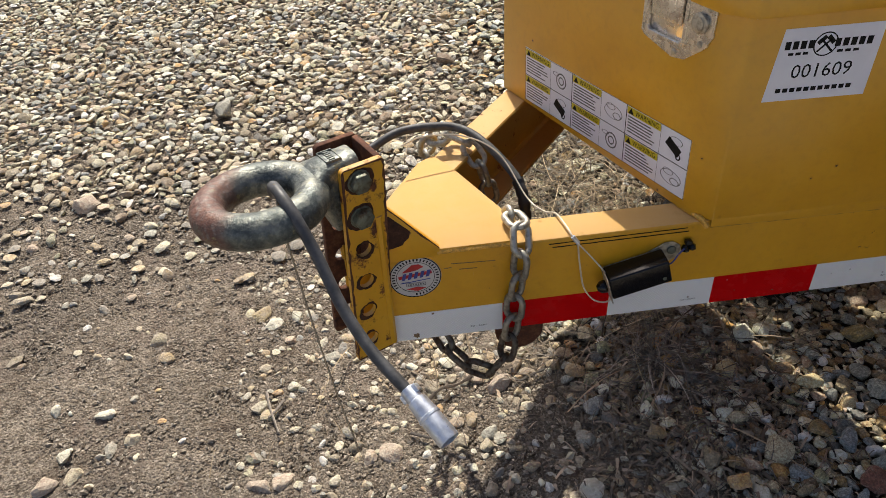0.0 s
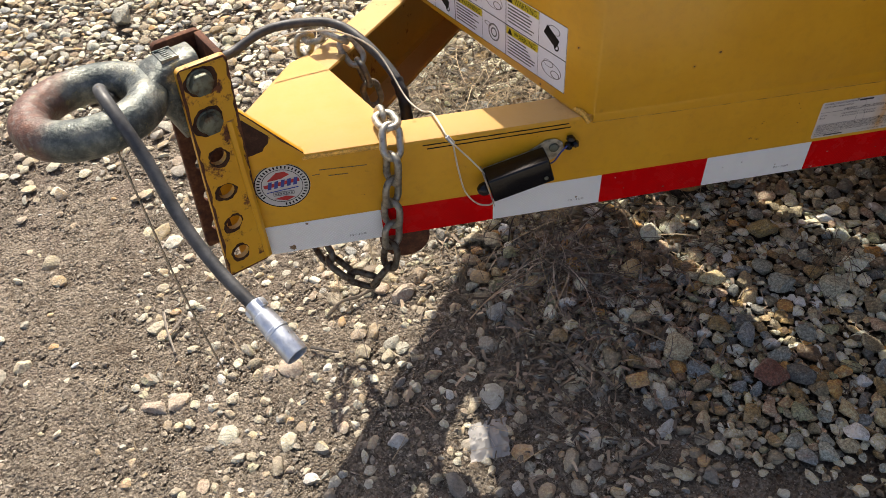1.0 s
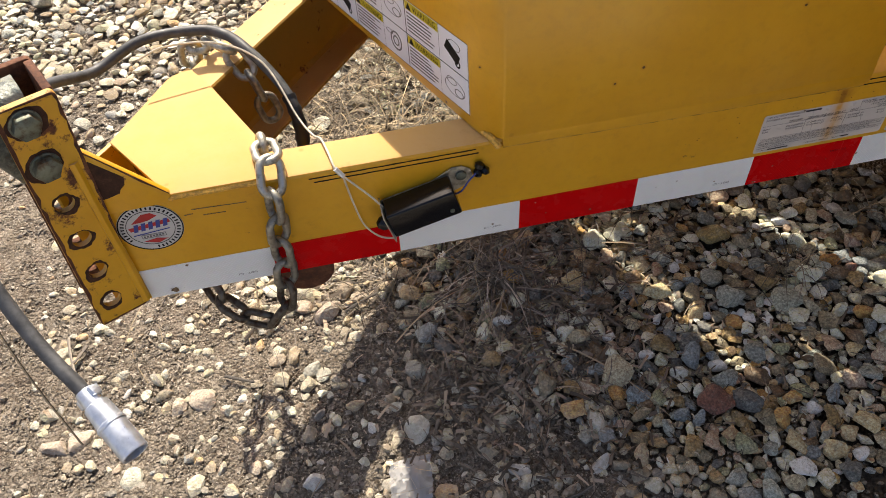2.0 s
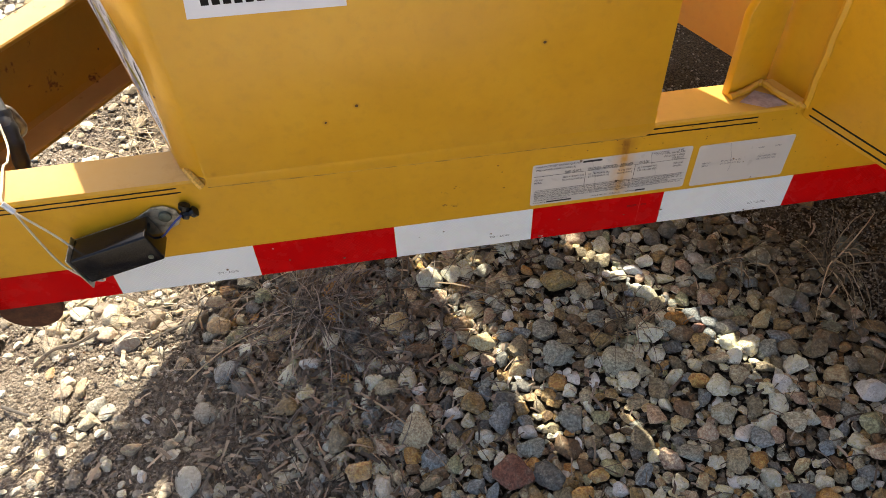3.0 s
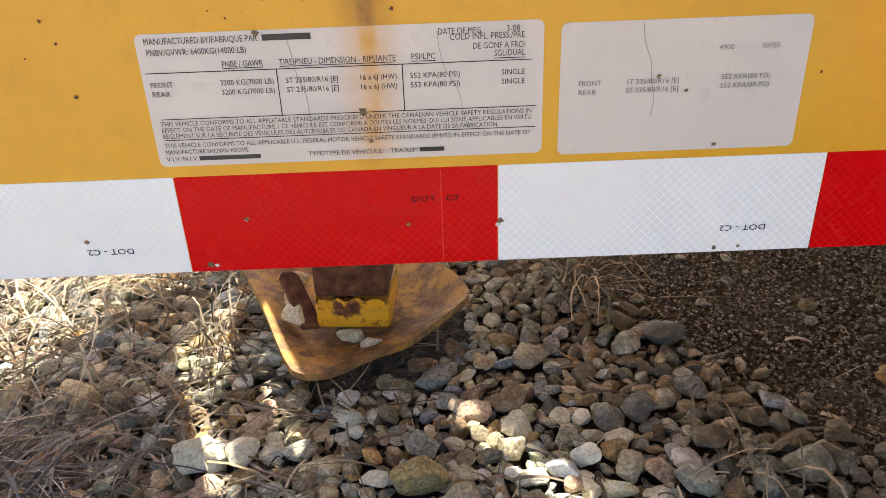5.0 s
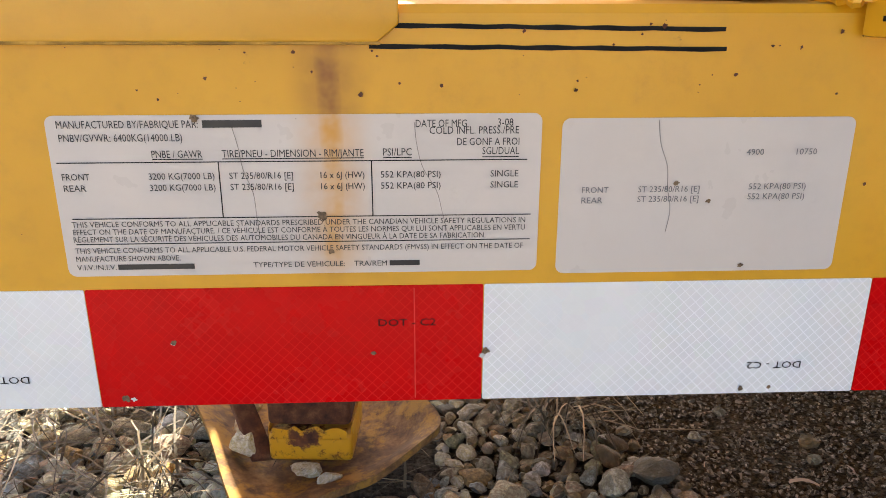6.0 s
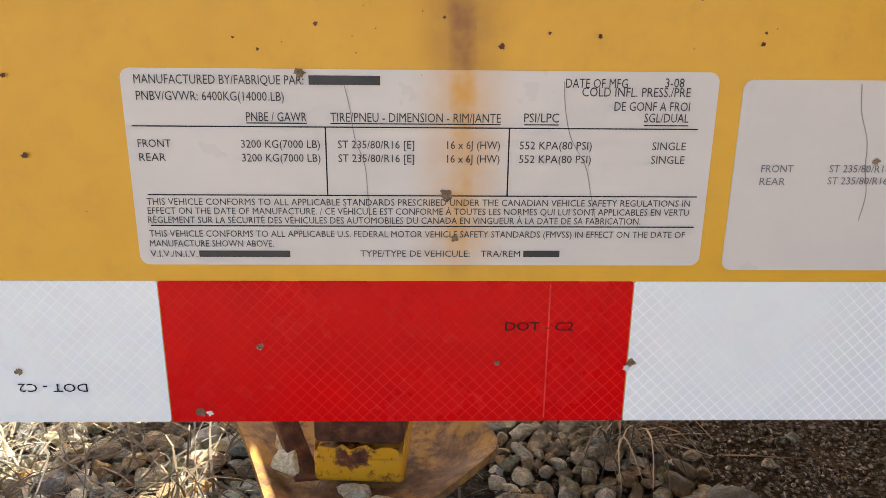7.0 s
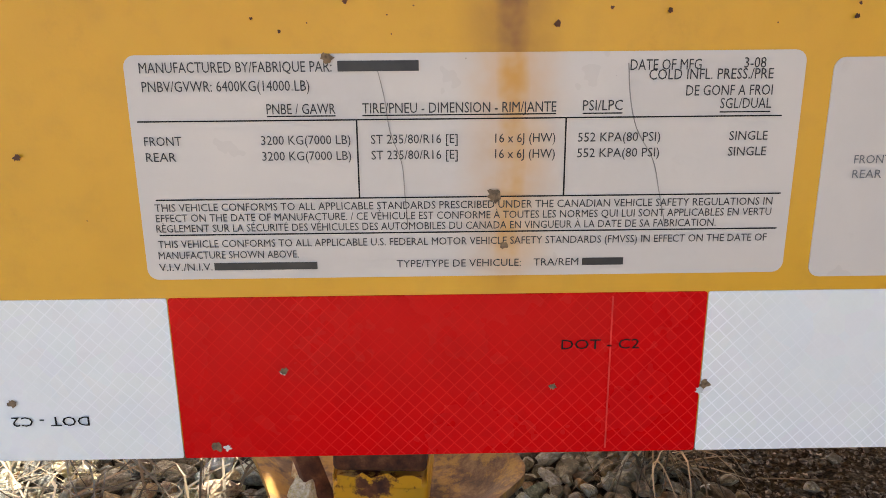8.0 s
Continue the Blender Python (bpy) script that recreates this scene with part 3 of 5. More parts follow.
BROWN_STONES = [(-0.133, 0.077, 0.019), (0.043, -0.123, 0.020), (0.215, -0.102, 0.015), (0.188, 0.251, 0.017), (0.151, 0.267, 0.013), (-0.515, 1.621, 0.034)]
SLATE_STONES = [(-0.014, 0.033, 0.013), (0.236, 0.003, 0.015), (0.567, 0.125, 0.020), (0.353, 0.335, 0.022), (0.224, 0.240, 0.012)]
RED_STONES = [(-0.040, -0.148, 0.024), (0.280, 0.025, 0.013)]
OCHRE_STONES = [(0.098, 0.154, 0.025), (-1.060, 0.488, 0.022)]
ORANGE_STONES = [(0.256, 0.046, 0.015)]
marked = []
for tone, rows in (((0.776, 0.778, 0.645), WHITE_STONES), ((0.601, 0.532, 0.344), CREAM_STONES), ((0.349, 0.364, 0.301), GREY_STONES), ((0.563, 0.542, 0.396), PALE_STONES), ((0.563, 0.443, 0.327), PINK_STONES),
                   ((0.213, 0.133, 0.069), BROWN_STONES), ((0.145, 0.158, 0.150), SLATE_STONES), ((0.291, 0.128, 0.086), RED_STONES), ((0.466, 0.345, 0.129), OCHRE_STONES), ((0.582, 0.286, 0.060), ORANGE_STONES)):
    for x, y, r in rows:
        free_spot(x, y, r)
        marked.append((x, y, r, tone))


def in_foot(x, y):
    """Under the jack's foot plate."""
    return -0.12 < x < 0.155 and 0.270 + max(0.0, 0.62 * (x - 0.01)) + max(0.0, -2.3 * (x + 0.008)) < y < 0.53


stones = []
for count, lo, hi in ((46000, 0.0106, 0.0195), (90000, 0.0062, 0.0106), (150000, 0.0032, 0.0064)):
    for k in range(count):
        if lo > 0.01 and k % 2:
            x, y = pick.uniform(-2.5, 0.2), pick.uniform(0.6, 2.9)
        elif k % 3:
            x, y = pick.uniform(-1.1, 0.8), pick.uniform(-0.30, 0.60)
        else:
            x, y = pick.uniform(-2.5, 1.4), pick.uniform(-0.45, 2.9 if lo > 0.006 else 1.5)
        if not in_view(x, y) or in_foot(x, y):
            continue
        dense = pebbly(x, y)
        r = lo + (hi - lo) * pick.random() ** 1.9
        if lo > 0.01 and y > 0.08 and x > 0:
            r *= 0.84
        if dense < 0.5:
            r *= (0.62 if lo < 0.006 else 0.95)
        want = dense ** 2.4 if lo > 0.01 else dense ** 2.1 if lo > 0.006 else 0.5 + 0.5 * dense
        if pick.random() < want and free_spot(x, y, r):
            stones.append((x, y, r))

SHAPES = {k: [stone_shape(k, 100 * k + i) for i in range(28)] for k in (1, 2, 3)}
near_plan = [s for s in stones if -0.5 < s[0] < 0.62 and -0.24 < s[1] < 0.34]
singles = set(sorted(near_plan, key=lambda s: -s[2])[:225])


def stone_pose(x, y, r):
    m = Euler((pick.gauss(0, 0.22), pick.gauss(0, 0.22), pick.uniform(0, 6.283))).to_matrix()
    lift = pick.uniform(0.45, 1.15) if r > 0.0062 else pick.uniform(0.05, 0.5)
    if y > 0.6:
        lift *= 0.62
    elif x < -0.5 + 0.9 * max(0.0, 0.12 - y):
        lift *= 0.16
    return m, Vector((x, y, ground_z(x, y) + r * lift))


def gravel(name, chosen, level, label, material=STONE):
    cos, fas, base = [], [], 0
    for x, y, r in chosen:
        co, fa = SHAPES[level][pick.randrange(28)]
        m, at = stone_pose(x, y, r)
        if y > 0.6:
            co = co * np.array((1.0, 1.0, 0.72))
        cos.append(co @ np.array(m).T * r * 1.02 + np.array(at))
        fas.append(fa + base)
        base += len(co)
    cos, fas = np.concatenate(cos), np.concatenate(fas)
    me = bpy.data.meshes.new(name)
    me.vertices.add(len(cos))
    me.vertices.foreach_set("co", cos.ravel())
    me.loops.add(fas.size)
    me.loops.foreach_set("vertex_index", fas.ravel())
    me.polygons.add(len(fas))
    me.polygons.foreach_set("loop_start", np.arange(0, fas.size, 3))
    me.polygons.foreach_set("use_smooth", np.ones(len(fas), dtype=bool))
    me.update(calc_edges=True)
    me.set_sharp_from_angle(angle=radians((10, 10, 30, 40)[level]))
    me.materials.append(material)
    return tagged(part(name, me, material, ground), label, kind="stuff")


shared = []
for co, fa in SHAPES[3]:
    me = bpy.data.meshes.new("pebble")
    me.from_pydata([tuple(v) for v in co], [], [tuple(int(i) for i in f) for f in fa])
    me.polygons.foreach_set("use_smooth", [True] * len(me.polygons))
    me.set_sharp_from_angle(angle=radians(34))
    me.materials.append(STONE_ONE)
    shared.append(me)
large = [s for s in stones if s[2] >= 0.0098 and s not in singles]
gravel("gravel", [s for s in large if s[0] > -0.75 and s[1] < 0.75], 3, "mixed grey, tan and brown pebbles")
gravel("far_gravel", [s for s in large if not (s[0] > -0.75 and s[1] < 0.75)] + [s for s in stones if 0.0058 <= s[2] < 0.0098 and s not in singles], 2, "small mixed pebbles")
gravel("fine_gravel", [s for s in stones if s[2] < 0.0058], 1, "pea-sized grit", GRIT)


def crumb_shape(seed):
    """A flat, broken crumb of earth."""
    r = random.Random(seed)
    n = 5
    ring = [(r.uniform(0.7, 1.25) * math.cos(6.2832 * k / n + r.uniform(-0.4, 0.4)), r.uniform(0.5, 1.0) * math.sin(6.2832 * k / n + r.uniform(-0.3, 0.3)), r.uniform(-0.15, 0.15)) for k in range(n)]
    co = np.array(ring + [(r.uniform(-0.4, 0.4), r.uniform(-0.3, 0.3), r.uniform(0.25, 0.6)), (0, 0, -0.4)])
    return co, np.array([(k, (k + 1) % n, n) for k in range(n)] + [((k + 1) % n, k, n + 1) for k in range(n)])


SHAPES[0] = [crumb_shape(900 + i) for i in range(28)]
crumbs = []
for _ in range(72000):
    x, y = pick.uniform(-1.9, -0.30), pick.uniform(-0.36, 1.0)
    edge = -0.45 + 0.9 * max(0.0, 0.12 - y)
    heap = noise.noise((x * 7, y * 9, 31))
    if x < edge and in_view(x, y) and pick.random() < 0.55 + 0.8 * heap:
        crumbs.append((x, y, 0.0018 + 0.0056 * pick.random() ** 2.2))
gravel("earth_crumbs", crumbs, 0, "dry crumbs and flakes of trodden earth", GRIT)


# ---------------------------------------------------------------- trailer
TOP, LOW, S = 0.452, 0.2975, 0.155
AXIS = radians(25.5)
FWD = Vector((-math.cos(AXIS), -math.sin(AXIS), 0))
ACROSS = Vector((-math.sin(AXIS), math.cos(AXIS), 0))
UP = Vector((0, 0, 1))
trailer = thing("trailer", (0, 0, 0), "yellow equipment trailer with a rusty adjustable drawbar, parked on gravel", "trailer")


def channel_profile():
    """Rolled channel seen end on: local x inwards from the web, local y up."""
    h, d = TOP - LOW, 0.050
    return [(0, 0.004), (0.0015, 0.001), (0.004, 0), (d - 0.002, 0), (d, 0.002), (d, 0.006), (d - 0.003, 0.008), (0.012, 0.011), (0.0065, 0.017),
            (0.0065, h - 0.017), (0.012, h - 0.011), (d - 0.003, h - 0.008), (d, h - 0.006), (d, h - 0.002), (d - 0.002, h), (0.004, h), (0.0015, h - 0.001), (0, h - 0.004)]


near_m = basis((0, 0, LOW), (0, 1, 0), (0, 0, 1), (1, 0, 0))
near_rail = part("frame_rail", prism(channel_profile(), -0.66, 1.6, near_m), RAIL_YELLOW, trailer, "yellow steel channel with red and white tape", 25)
FU = Vector((math.cos(radians(52)), math.sin(radians(52)), 0))
FI = Vector((math.sin(radians(52)), -math.cos(radians(52)), 0))
FO = Vector((-0.54, 0.425, LOW))
far_m = basis(FO, FI, UP, FU)
part("frame_rail", prism(channel_profile(), -0.36, 1.8, far_m), FAR_YELLOW, trailer, "yellow channel toned as in shade, with rusty inner faces", 25)
# the webs run on to the drawbar without their flanges
part("web_plate", block((-0.815, 0.0002, LOW), (-0.64, 0.0060, TOP - 0.002), 0), RAIL_YELLOW, trailer)
part("web_plate", block((0, 0, 0), (0.0065, TOP - LOW - 0.002, 0.14), 0.0015, far_m @ Matrix.Translation((0, 0, -0.482))), WORN_YELLOW, trailer)

# gusset over the point of the frame
gus = [(-0.707, -0.0015), (-0.776, 0.106), (-0.712, 0.214), (-0.686, 0.232), (-0.660, 0.188), (-0.602, 0.060), (-0.606, -0.0015)]
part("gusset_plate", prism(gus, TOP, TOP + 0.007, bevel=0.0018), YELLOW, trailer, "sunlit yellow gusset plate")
part("weld_bead", tube(curve_points([(-0.708 + 0.0245 * k, -0.0012 + 0.0006 * math.sin(k * 9), TOP + 0.0015) for k in range(5)], 12), 0.0032, 6), WELD, trailer)
nose = basis((-0.709, 0.004, LOW + 0.03), Vector((-0.066, 0.1195, 0)).normalized(), UP, Vector((0.1195, 0.066, 0)).normalized())
part("nose_plate", block((0.004, 0, 0.004), (0.125, TOP - LOW - 0.03, 0.010), 0.001, nose), RUSTY_YELLOW, trailer)
# upright brace from the rail's end to the drawbar, its paint flaked off in one place
UPRIGHT = basis((0, 0.0012, 0), (1, 0, 0), UP, (0, -1, 0))
brace = part("brace_plate", prism([(-0.784, 0.4465), (-0.7045, 0.4485), (-0.7045, 0.463), (-0.776, 0.544), (-0.784, 0.544)], -0.002, 0.0042, UPRIGHT, 0.0008), RAIL_YELLOW, trailer)
part("bare_patch", flat([(-0.7755, 0.516), (-0.767, 0.522), (-0.760, 0.5145), (-0.741, 0.4945), (-0.7435, 0.484), (-0.7495, 0.4785), (-0.752, 0.4735), (-0.765, 0.4695), (-0.776, 0.4675), (-0.7775, 0.480), (-0.7765, 0.497)], UPRIGHT @ Matrix.Translation((0, 0, 0.0045))), DARK_RUST, brace, "dark bare patch where paint flaked off")
part("rusted_edge", flat([(-0.775, 0.5428), (-0.7048, 0.4630), (-0.7048, 0.4612), (-0.717, 0.4742), (-0.727, 0.4838), (-0.742, 0.5025), (-0.760, 0.5235), (-0.776, 0.5395)], UPRIGHT @ Matrix.Translation((0, 0, 0.0045))), RUST, brace)
part("weld_bead", tube(curve_points([(-0.7795, -0.0065 + 0.0008 * math.sin(k * 7), 0.306 + 0.0246 * k) for k in range(10)], 6), 0.0058, 7), RAIL_YELLOW, brace)

# drawbar channel with its rows of holes
CH = Vector((-0.8306, -0.0332, 0.301))
LEAN = (UP + (-FWD) * 0.052).normalized()
PITCH = 0.0509
ch_m = basis(CH, -FWD, LEAN, (-FWD).cross(LEAN))
W, D, HT = 0.0775, 0.058, 0.308


def flange(off):
    holes = [circle(0.0225, 0.033 + PITCH * k, 0.0105, 18) for k in range(6)]
    return plate([rounded(0, 0, D, HT, 0.006)] + holes, 0.0085, ch_m @ Matrix.Translation((0, 0, off)), 0.0012)


drawbar = part("drawbar_channel", flange(-0.004), WORN_YELLOW, trailer, "rusty yellow channel with a row of bolt holes")
part("far_flange", flange(-W + 0.004), RUST, drawbar)
part("back_web", block((D - 0.0085, 0.0, -W + 0.009), (D, HT - 0.001, -0.009), 0.0015, ch_m), RUST, drawbar)
rr = random.Random(3)
inner = [(x + (0.0029 * rr.uniform(0.3, 1.6)) * (1 if x < D / 2 else -1), y + (0.0029 * rr.uniform(0.3, 1.6)) * (1 if y < HT / 2 else -1)) for x, y in [(0, HT * k / 30) for k in range(31)] + [(D, HT * (1 - k / 30)) for k in range(31)]]
part("rusted_edge", plate([rounded(0.0002, 0.0002, D - 0.0002, HT - 0.0002, 0.0058), inner], 0.0004, ch_m @ Matrix.Translation((0, 0, 0.0003))), RUST, drawbar)
for k in range(6):
    f = [rr.uniform(0, 6.28) for _ in range(4)]
    eaten = 1.75 if k > 3 else 1.28
    ragged = [(0.0225 + r * math.cos(a), 0.033 + PITCH * k + r * math.sin(a)) for a, r in ((a, 0.0105 * (eaten + 0.16 * math.sin(a + f[0]) + 0.13 * math.sin(2 * a + f[1]) + 0.06 * math.sin(5 * a + f[2]) + 0.04 * math.sin(11 * a + f[3]))) for a in (6.2832 * i / 48 for i in range(48)))]
    part("rusted_rim", plate([ragged, circle(0.0225, 0.033 + PITCH * k, 0.0104, 18)], 0.0004, ch_m @ Matrix.Translation((0, 0, 0.0003))), DARK_RUST, drawbar)
for k in (5, 4):
    hexa = circle(0.0225, 0.033 + PITCH * k, 0.0138, 6)
    head = join(prism(hexa, 0.0005, 0.0115, ch_m, 0.0016), prism(circle(0.0225, 0.033 + PITCH * k, 0.0150, 24), 0.0, 0.0022, ch_m, 0.0005))
    bolt = part("bolt", head, BOLT, trailer, "dull zinc hexagon bolt head")
    part("shank", prism(circle(0.0225, 0.033 + PITCH * k, 0.0095, 14), -W - 0.012, 0.0002, ch_m), BOLT, bolt)
    part("nut", prism(circle(0.0225, 0.033 + PITCH * k, 0.015, 6), -W - 0.014, -W + 0.0005, ch_m, 0.0015), BOLT, bolt)

# lunette eye
EYE_Z = 0.580
EYE_TILT = 5.0
mid = CH + ACROSS * (W / 2)
eye_at = Vector((mid.x, mid.y, 0)) + FWD * 0.0725 + Vector((0, 0, EYE_Z))
em = basis(eye_at, FWD, FWD.cross(UP) * -1, UP) @ Matrix.Rotation(radians(EYE_TILT), 4, "X")
ring_line = [em @ Vector((0.0612 * math.cos(a), 0.0612 * math.sin(a), 0)) for a in (2 * math.pi * k / 72 for k in range(72))]
eye = part("lunette_eye", tube(ring_line, 0.0213, 24, True), CAST, trailer, "heavy worn cast-steel towing ring with a rusty nose", 60)


def neck():
    bm = bmesh.new()
    rows = []
    for x, hw, zl, zh in ((-0.050, 0.050, -0.012, 0.012), (-0.060, 0.042, -0.018, 0.018), (-0.070, 0.033, -0.034, 0.024), (-0.082, 0.0275, -0.068, 0.028), (-0.122, 0.0270, -0.070, 0.030)):
        rows.append([bm.verts.new(em @ Vector((x, hw * math.copysign(abs(math.cos(a)) ** 0.55, math.cos(a)), (zh + zl) / 2 + (zh - zl) / 2 * math.copysign(abs(math.sin(a)) ** 0.55, math.sin(a))))) for a in (2 * math.pi * (k + 0.5) / 24 for k in range(24))])
    for a, b in zip(rows, rows[1:]):
        for k in range(24):
            bm.faces.new((a[k], a[(k + 1) % 24], b[(k + 1) % 24], b[k]))
    bm.faces.new(rows[0]), bm.faces.new(rows[-1])
    return bm


part("neck", neck(), CAST, eye, "", 50)
for x0, y0, x1, y1 in ((-0.0855, -0.014, -0.084, 0.014), (-0.104, -0.014, -0.1025, 0.014), (-0.104, -0.0155, -0.084, -0.014), (-0.104, 0.014, -0.084, 0.0155)):
    part("cast_rim", block((x0, y0, 0.020), (x1, y1, 0.0296 - 0.04 * (x0 + 0.094)), 0.0006, em), CAST, eye)
for k in range(5):
    part("cast_mark", block((-0.098, -0.0115 + 0.0050 * k, 0.024), (-0.090, -0.0095 + 0.0050 * k, 0.0296), 0.0005, em), CAST, eye)

# tool box between the rails
B_F, B_R, B_TOP = Vector((-0.352, 0, 0)), Vector((0.1235, 0, 0)), 0.752
front_dir = Vector((-0.182, 0.443, 0)).normalized()
front_far = B_F + front_dir * 0.479
rear_dir = front_dir.copy()
rear_far = B_R + rear_dir * 0.90


def box_plan(grow=0.0, y0=-0.0032):
    f, r = front_dir * grow, rear_dir * grow
    out = [(B_F.x + 0.018, y0 - grow), (B_R.x + grow, y0 - grow), (rear_far.x + grow, rear_far.y + grow), (front_far.x - grow, front_far.y + grow), (B_F.x - 0.006 - grow, 0.014)]
    return out


body = prism(box_plan(), TOP + 0.001, B_TOP, bevel=0.0025)
tool_box = part("tool_box", body, YELLOW, trailer, "yellow sheet-steel tool box with a hinged lid")
part("side_apron", prism([(-0.334, 0.4425), (-0.138, 0.4390), (0.116, 0.4385), (0.1235, 0.4445), (0.1235, 0.47), (-0.334, 0.47)], -0.0002, 0.0030, basis((0, 0, 0), (1, 0, 0), UP, (0, -1, 0)), 0.0008), YELLOW, tool_box)
lid = part("lid", prism(box_plan(0.007), B_TOP - 0.016, B_TOP + 0.008, bevel=0.003), YELLOW, tool_box)
seam = [(-0.334 + 0.451 * k / 40, -0.0026 + 0.0005 * math.sin(k * 2.3), 0.4382 + 0.0038 * (1 - k / 40) ** 2) for k in range(41)]
part("sealant", tube([Vector(q) for q in seam], 0.0006, 5), plain("old_sealant", (0.45, 0.25, 0.04), 0.7, 0.5), tool_box)
part("weld_bead", tube(curve_points([(-0.364, 0.040, TOP + 0.003), (-0.357, 0.022, TOP + 0.004), (-0.347, 0.003, TOP + 0.003), (-0.339, -0.003, TOP - 0.008)], 8), 0.0042, 7), WELD, tool_box, "pale weld bead")

# front crossmember of the deck
cross_dir = Vector((0.41, -0.912, 0)).normalized()
cross_n = cross_dir.cross(UP) * 1.0
cm = basis((0.284, 0, TOP), cross_dir, UP, cross_n)
# unseen upper edges, their heights set to shape the sun strips
CROSS_TOP = 0.828
H1, H2 = CROSS_TOP - TOP, 0.95 - TOP
cross = part("crossmember", block((0.004, -0.012, -0.006), (1.1, H2, 0.0), 0.002, cm), RAIL_YELLOW, trailer, "yellow front crossmember with black pinstripes")
# its step and three holes are unseen, added to let strips of sun through
part("recessed_web", plate([[(-1.05, -0.004), (0.006, -0.004), (0.006, H2), (-0.690, H2), (-0.690, H1), (-1.05, H1)], [(-0.293, 0.275), (-0.204, 0.234), (-0.180, 0.180), (-0.180, 0.120), (-0.300, 0.120)], [(-0.455, 0.112), (-0.345, 0.170), (-0.345, 0.214), (-0.455, 0.166)], [(-0.945, 0.152), (-0.785, 0.148), (-0.785, 0.214), (-0.945, 0.218)]], 0.006, cm @ Matrix.Translation((0, 0, -0.013))), YELLOW, trailer)
pm = basis((0.258, 0.046, TOP), Vector((-0.95, -0.31, 0)).normalized(), UP, Vector((-0.31, 0.95, 0)).normalized())
part("stiffener", prism([(-0.004, 0), (0.049, 0), (0.050, 0.10), (0.020, 0.16), (-0.004, 0.16)], -0.005, 0.005, pm, 0.0015), YELLOW, trailer)
part("weld_bead", tube(curve_points([(0.214, 0.023, TOP + 0.003), (0.236, 0.030, TOP + 0.004), (0.254, 0.037, TOP + 0.006), (0.263, 0.020, TOP + 0.005), (0.276, 0.002, TOP + 0.003), (0.284, -0.006, TOP + 0.001)], 8), [0.0036 + 0.0006 * math.sin(1.7 * k) for k in range(41)], 7), YELLOW, trailer)
part("scorch_mark", flat([(0.222, 0.016), (0.246, 0.032), (0.262, 0.020), (0.270, 0.003), (0.246, 0.002)], Matrix.Translation((0, 0, TOP + 0.0004))), SCORCH, trailer, "purplish heat stain beside a weld")
part("weld_bead", tube(curve_points([cm @ Vector((0.004 + 0.0006 * math.sin(k * 2.1), 0.017 * k, -0.002)) for k in range(14)], 5), 0.0052, 7), YELLOW, trailer)
# out of view: a sheet sized to shade the ground, slit for one sun strip
deck_plan = [(1.1, 0.03), (1.1, 5.2), (-1.1, 5.2), (-1.1, 0.03)]


def light_slit(ax, ay, bx, by, half):
    """A slit added to let sun onto the ground, from one place of the plan to another."""
    inv = cm.inverted()
    a, b = inv @ Vector((ax, ay, TOP)), inv @ Vector((bx, by, TOP))
    d = Vector((b.x - a.x, b.z - a.z)).normalized() * half
    return [(a.x - d.y, -a.z + d.x), (b.x - d.y, -b.z + d.x), (b.x + d.y, -b.z - d.x), (a.x + d.y, -a.z - d.x)]


part("deck", plate([deck_plan, light_slit(0.117, 0.672, 0.337, 0.345, 0.0125)], 0.006, cm @ basis((0, 0.07, 0), (1, 0, 0), (0, 0, -1), (0, 1, 0))), YELLOW, trailer)


# reflective tape, one strip a colour, along the rail
FACE = basis((0, -0.0002, 0), (1, 0, 0), UP, (0, -1, 0))
for k in range(-5, 7):
    x0, x1 = S * k + (0.0026 if k == 0 else 0), S * (k + 1) - 0.0004 + (0.0026 if k == -1 else 0)
    red = k % 2 == 0
    t0 = part("reflective_tape", plate([rounded(x0, LOW - 0.0004, x1, 0.3474, 0.0006, 2)], 0.0005, FACE), RED_TAPE if red else WHITE_TAPE, trailer, "red reflective strip" if red else "white reflective strip")
    size = 0.0225
    if red and k == 0:
        m = FACE @ Matrix.Translation((x0 + 0.111, 0.3305, 0.0006))
    else:
        m = FACE @ Matrix.Translation((x0 + (0.131 if not red else 0.134), 0.3115, 0.0006)) @ pose(0, 0, 0, 0, 0, 180)
    if not red or k == 0:
        part("lettering", lettering("DOT - C2", size, 0.0030, m), BLACK, t0)

part("tape_crease", bar(0.1275, LOW + 0.001, 0.1280, 0.3465, FACE @ Matrix.Translation((0, 0, 0.0006))), plain("creased_red_film", (0.68, 0.015, 0.012), 0.45), near_rail)

# ---------------------------------------------------------------- loose things hung on the trailer

def link_mesh(length=0.052, width=0.0335, wire=0.0048):
    r, h = width / 2 - wire, length / 2 - width / 2
    line = [Vector((h + r * math.cos(a), r * math.sin(a), 0)) for a in (radians(-90 + 180 * k / 9) for k in range(10))]
    line += [Vector((-h - r * math.cos(a), -r * math.sin(a), 0)) for a in (radians(-90 + 180 * k / 9) for k in range(10))]
    return tube(line, wire, 8, True)


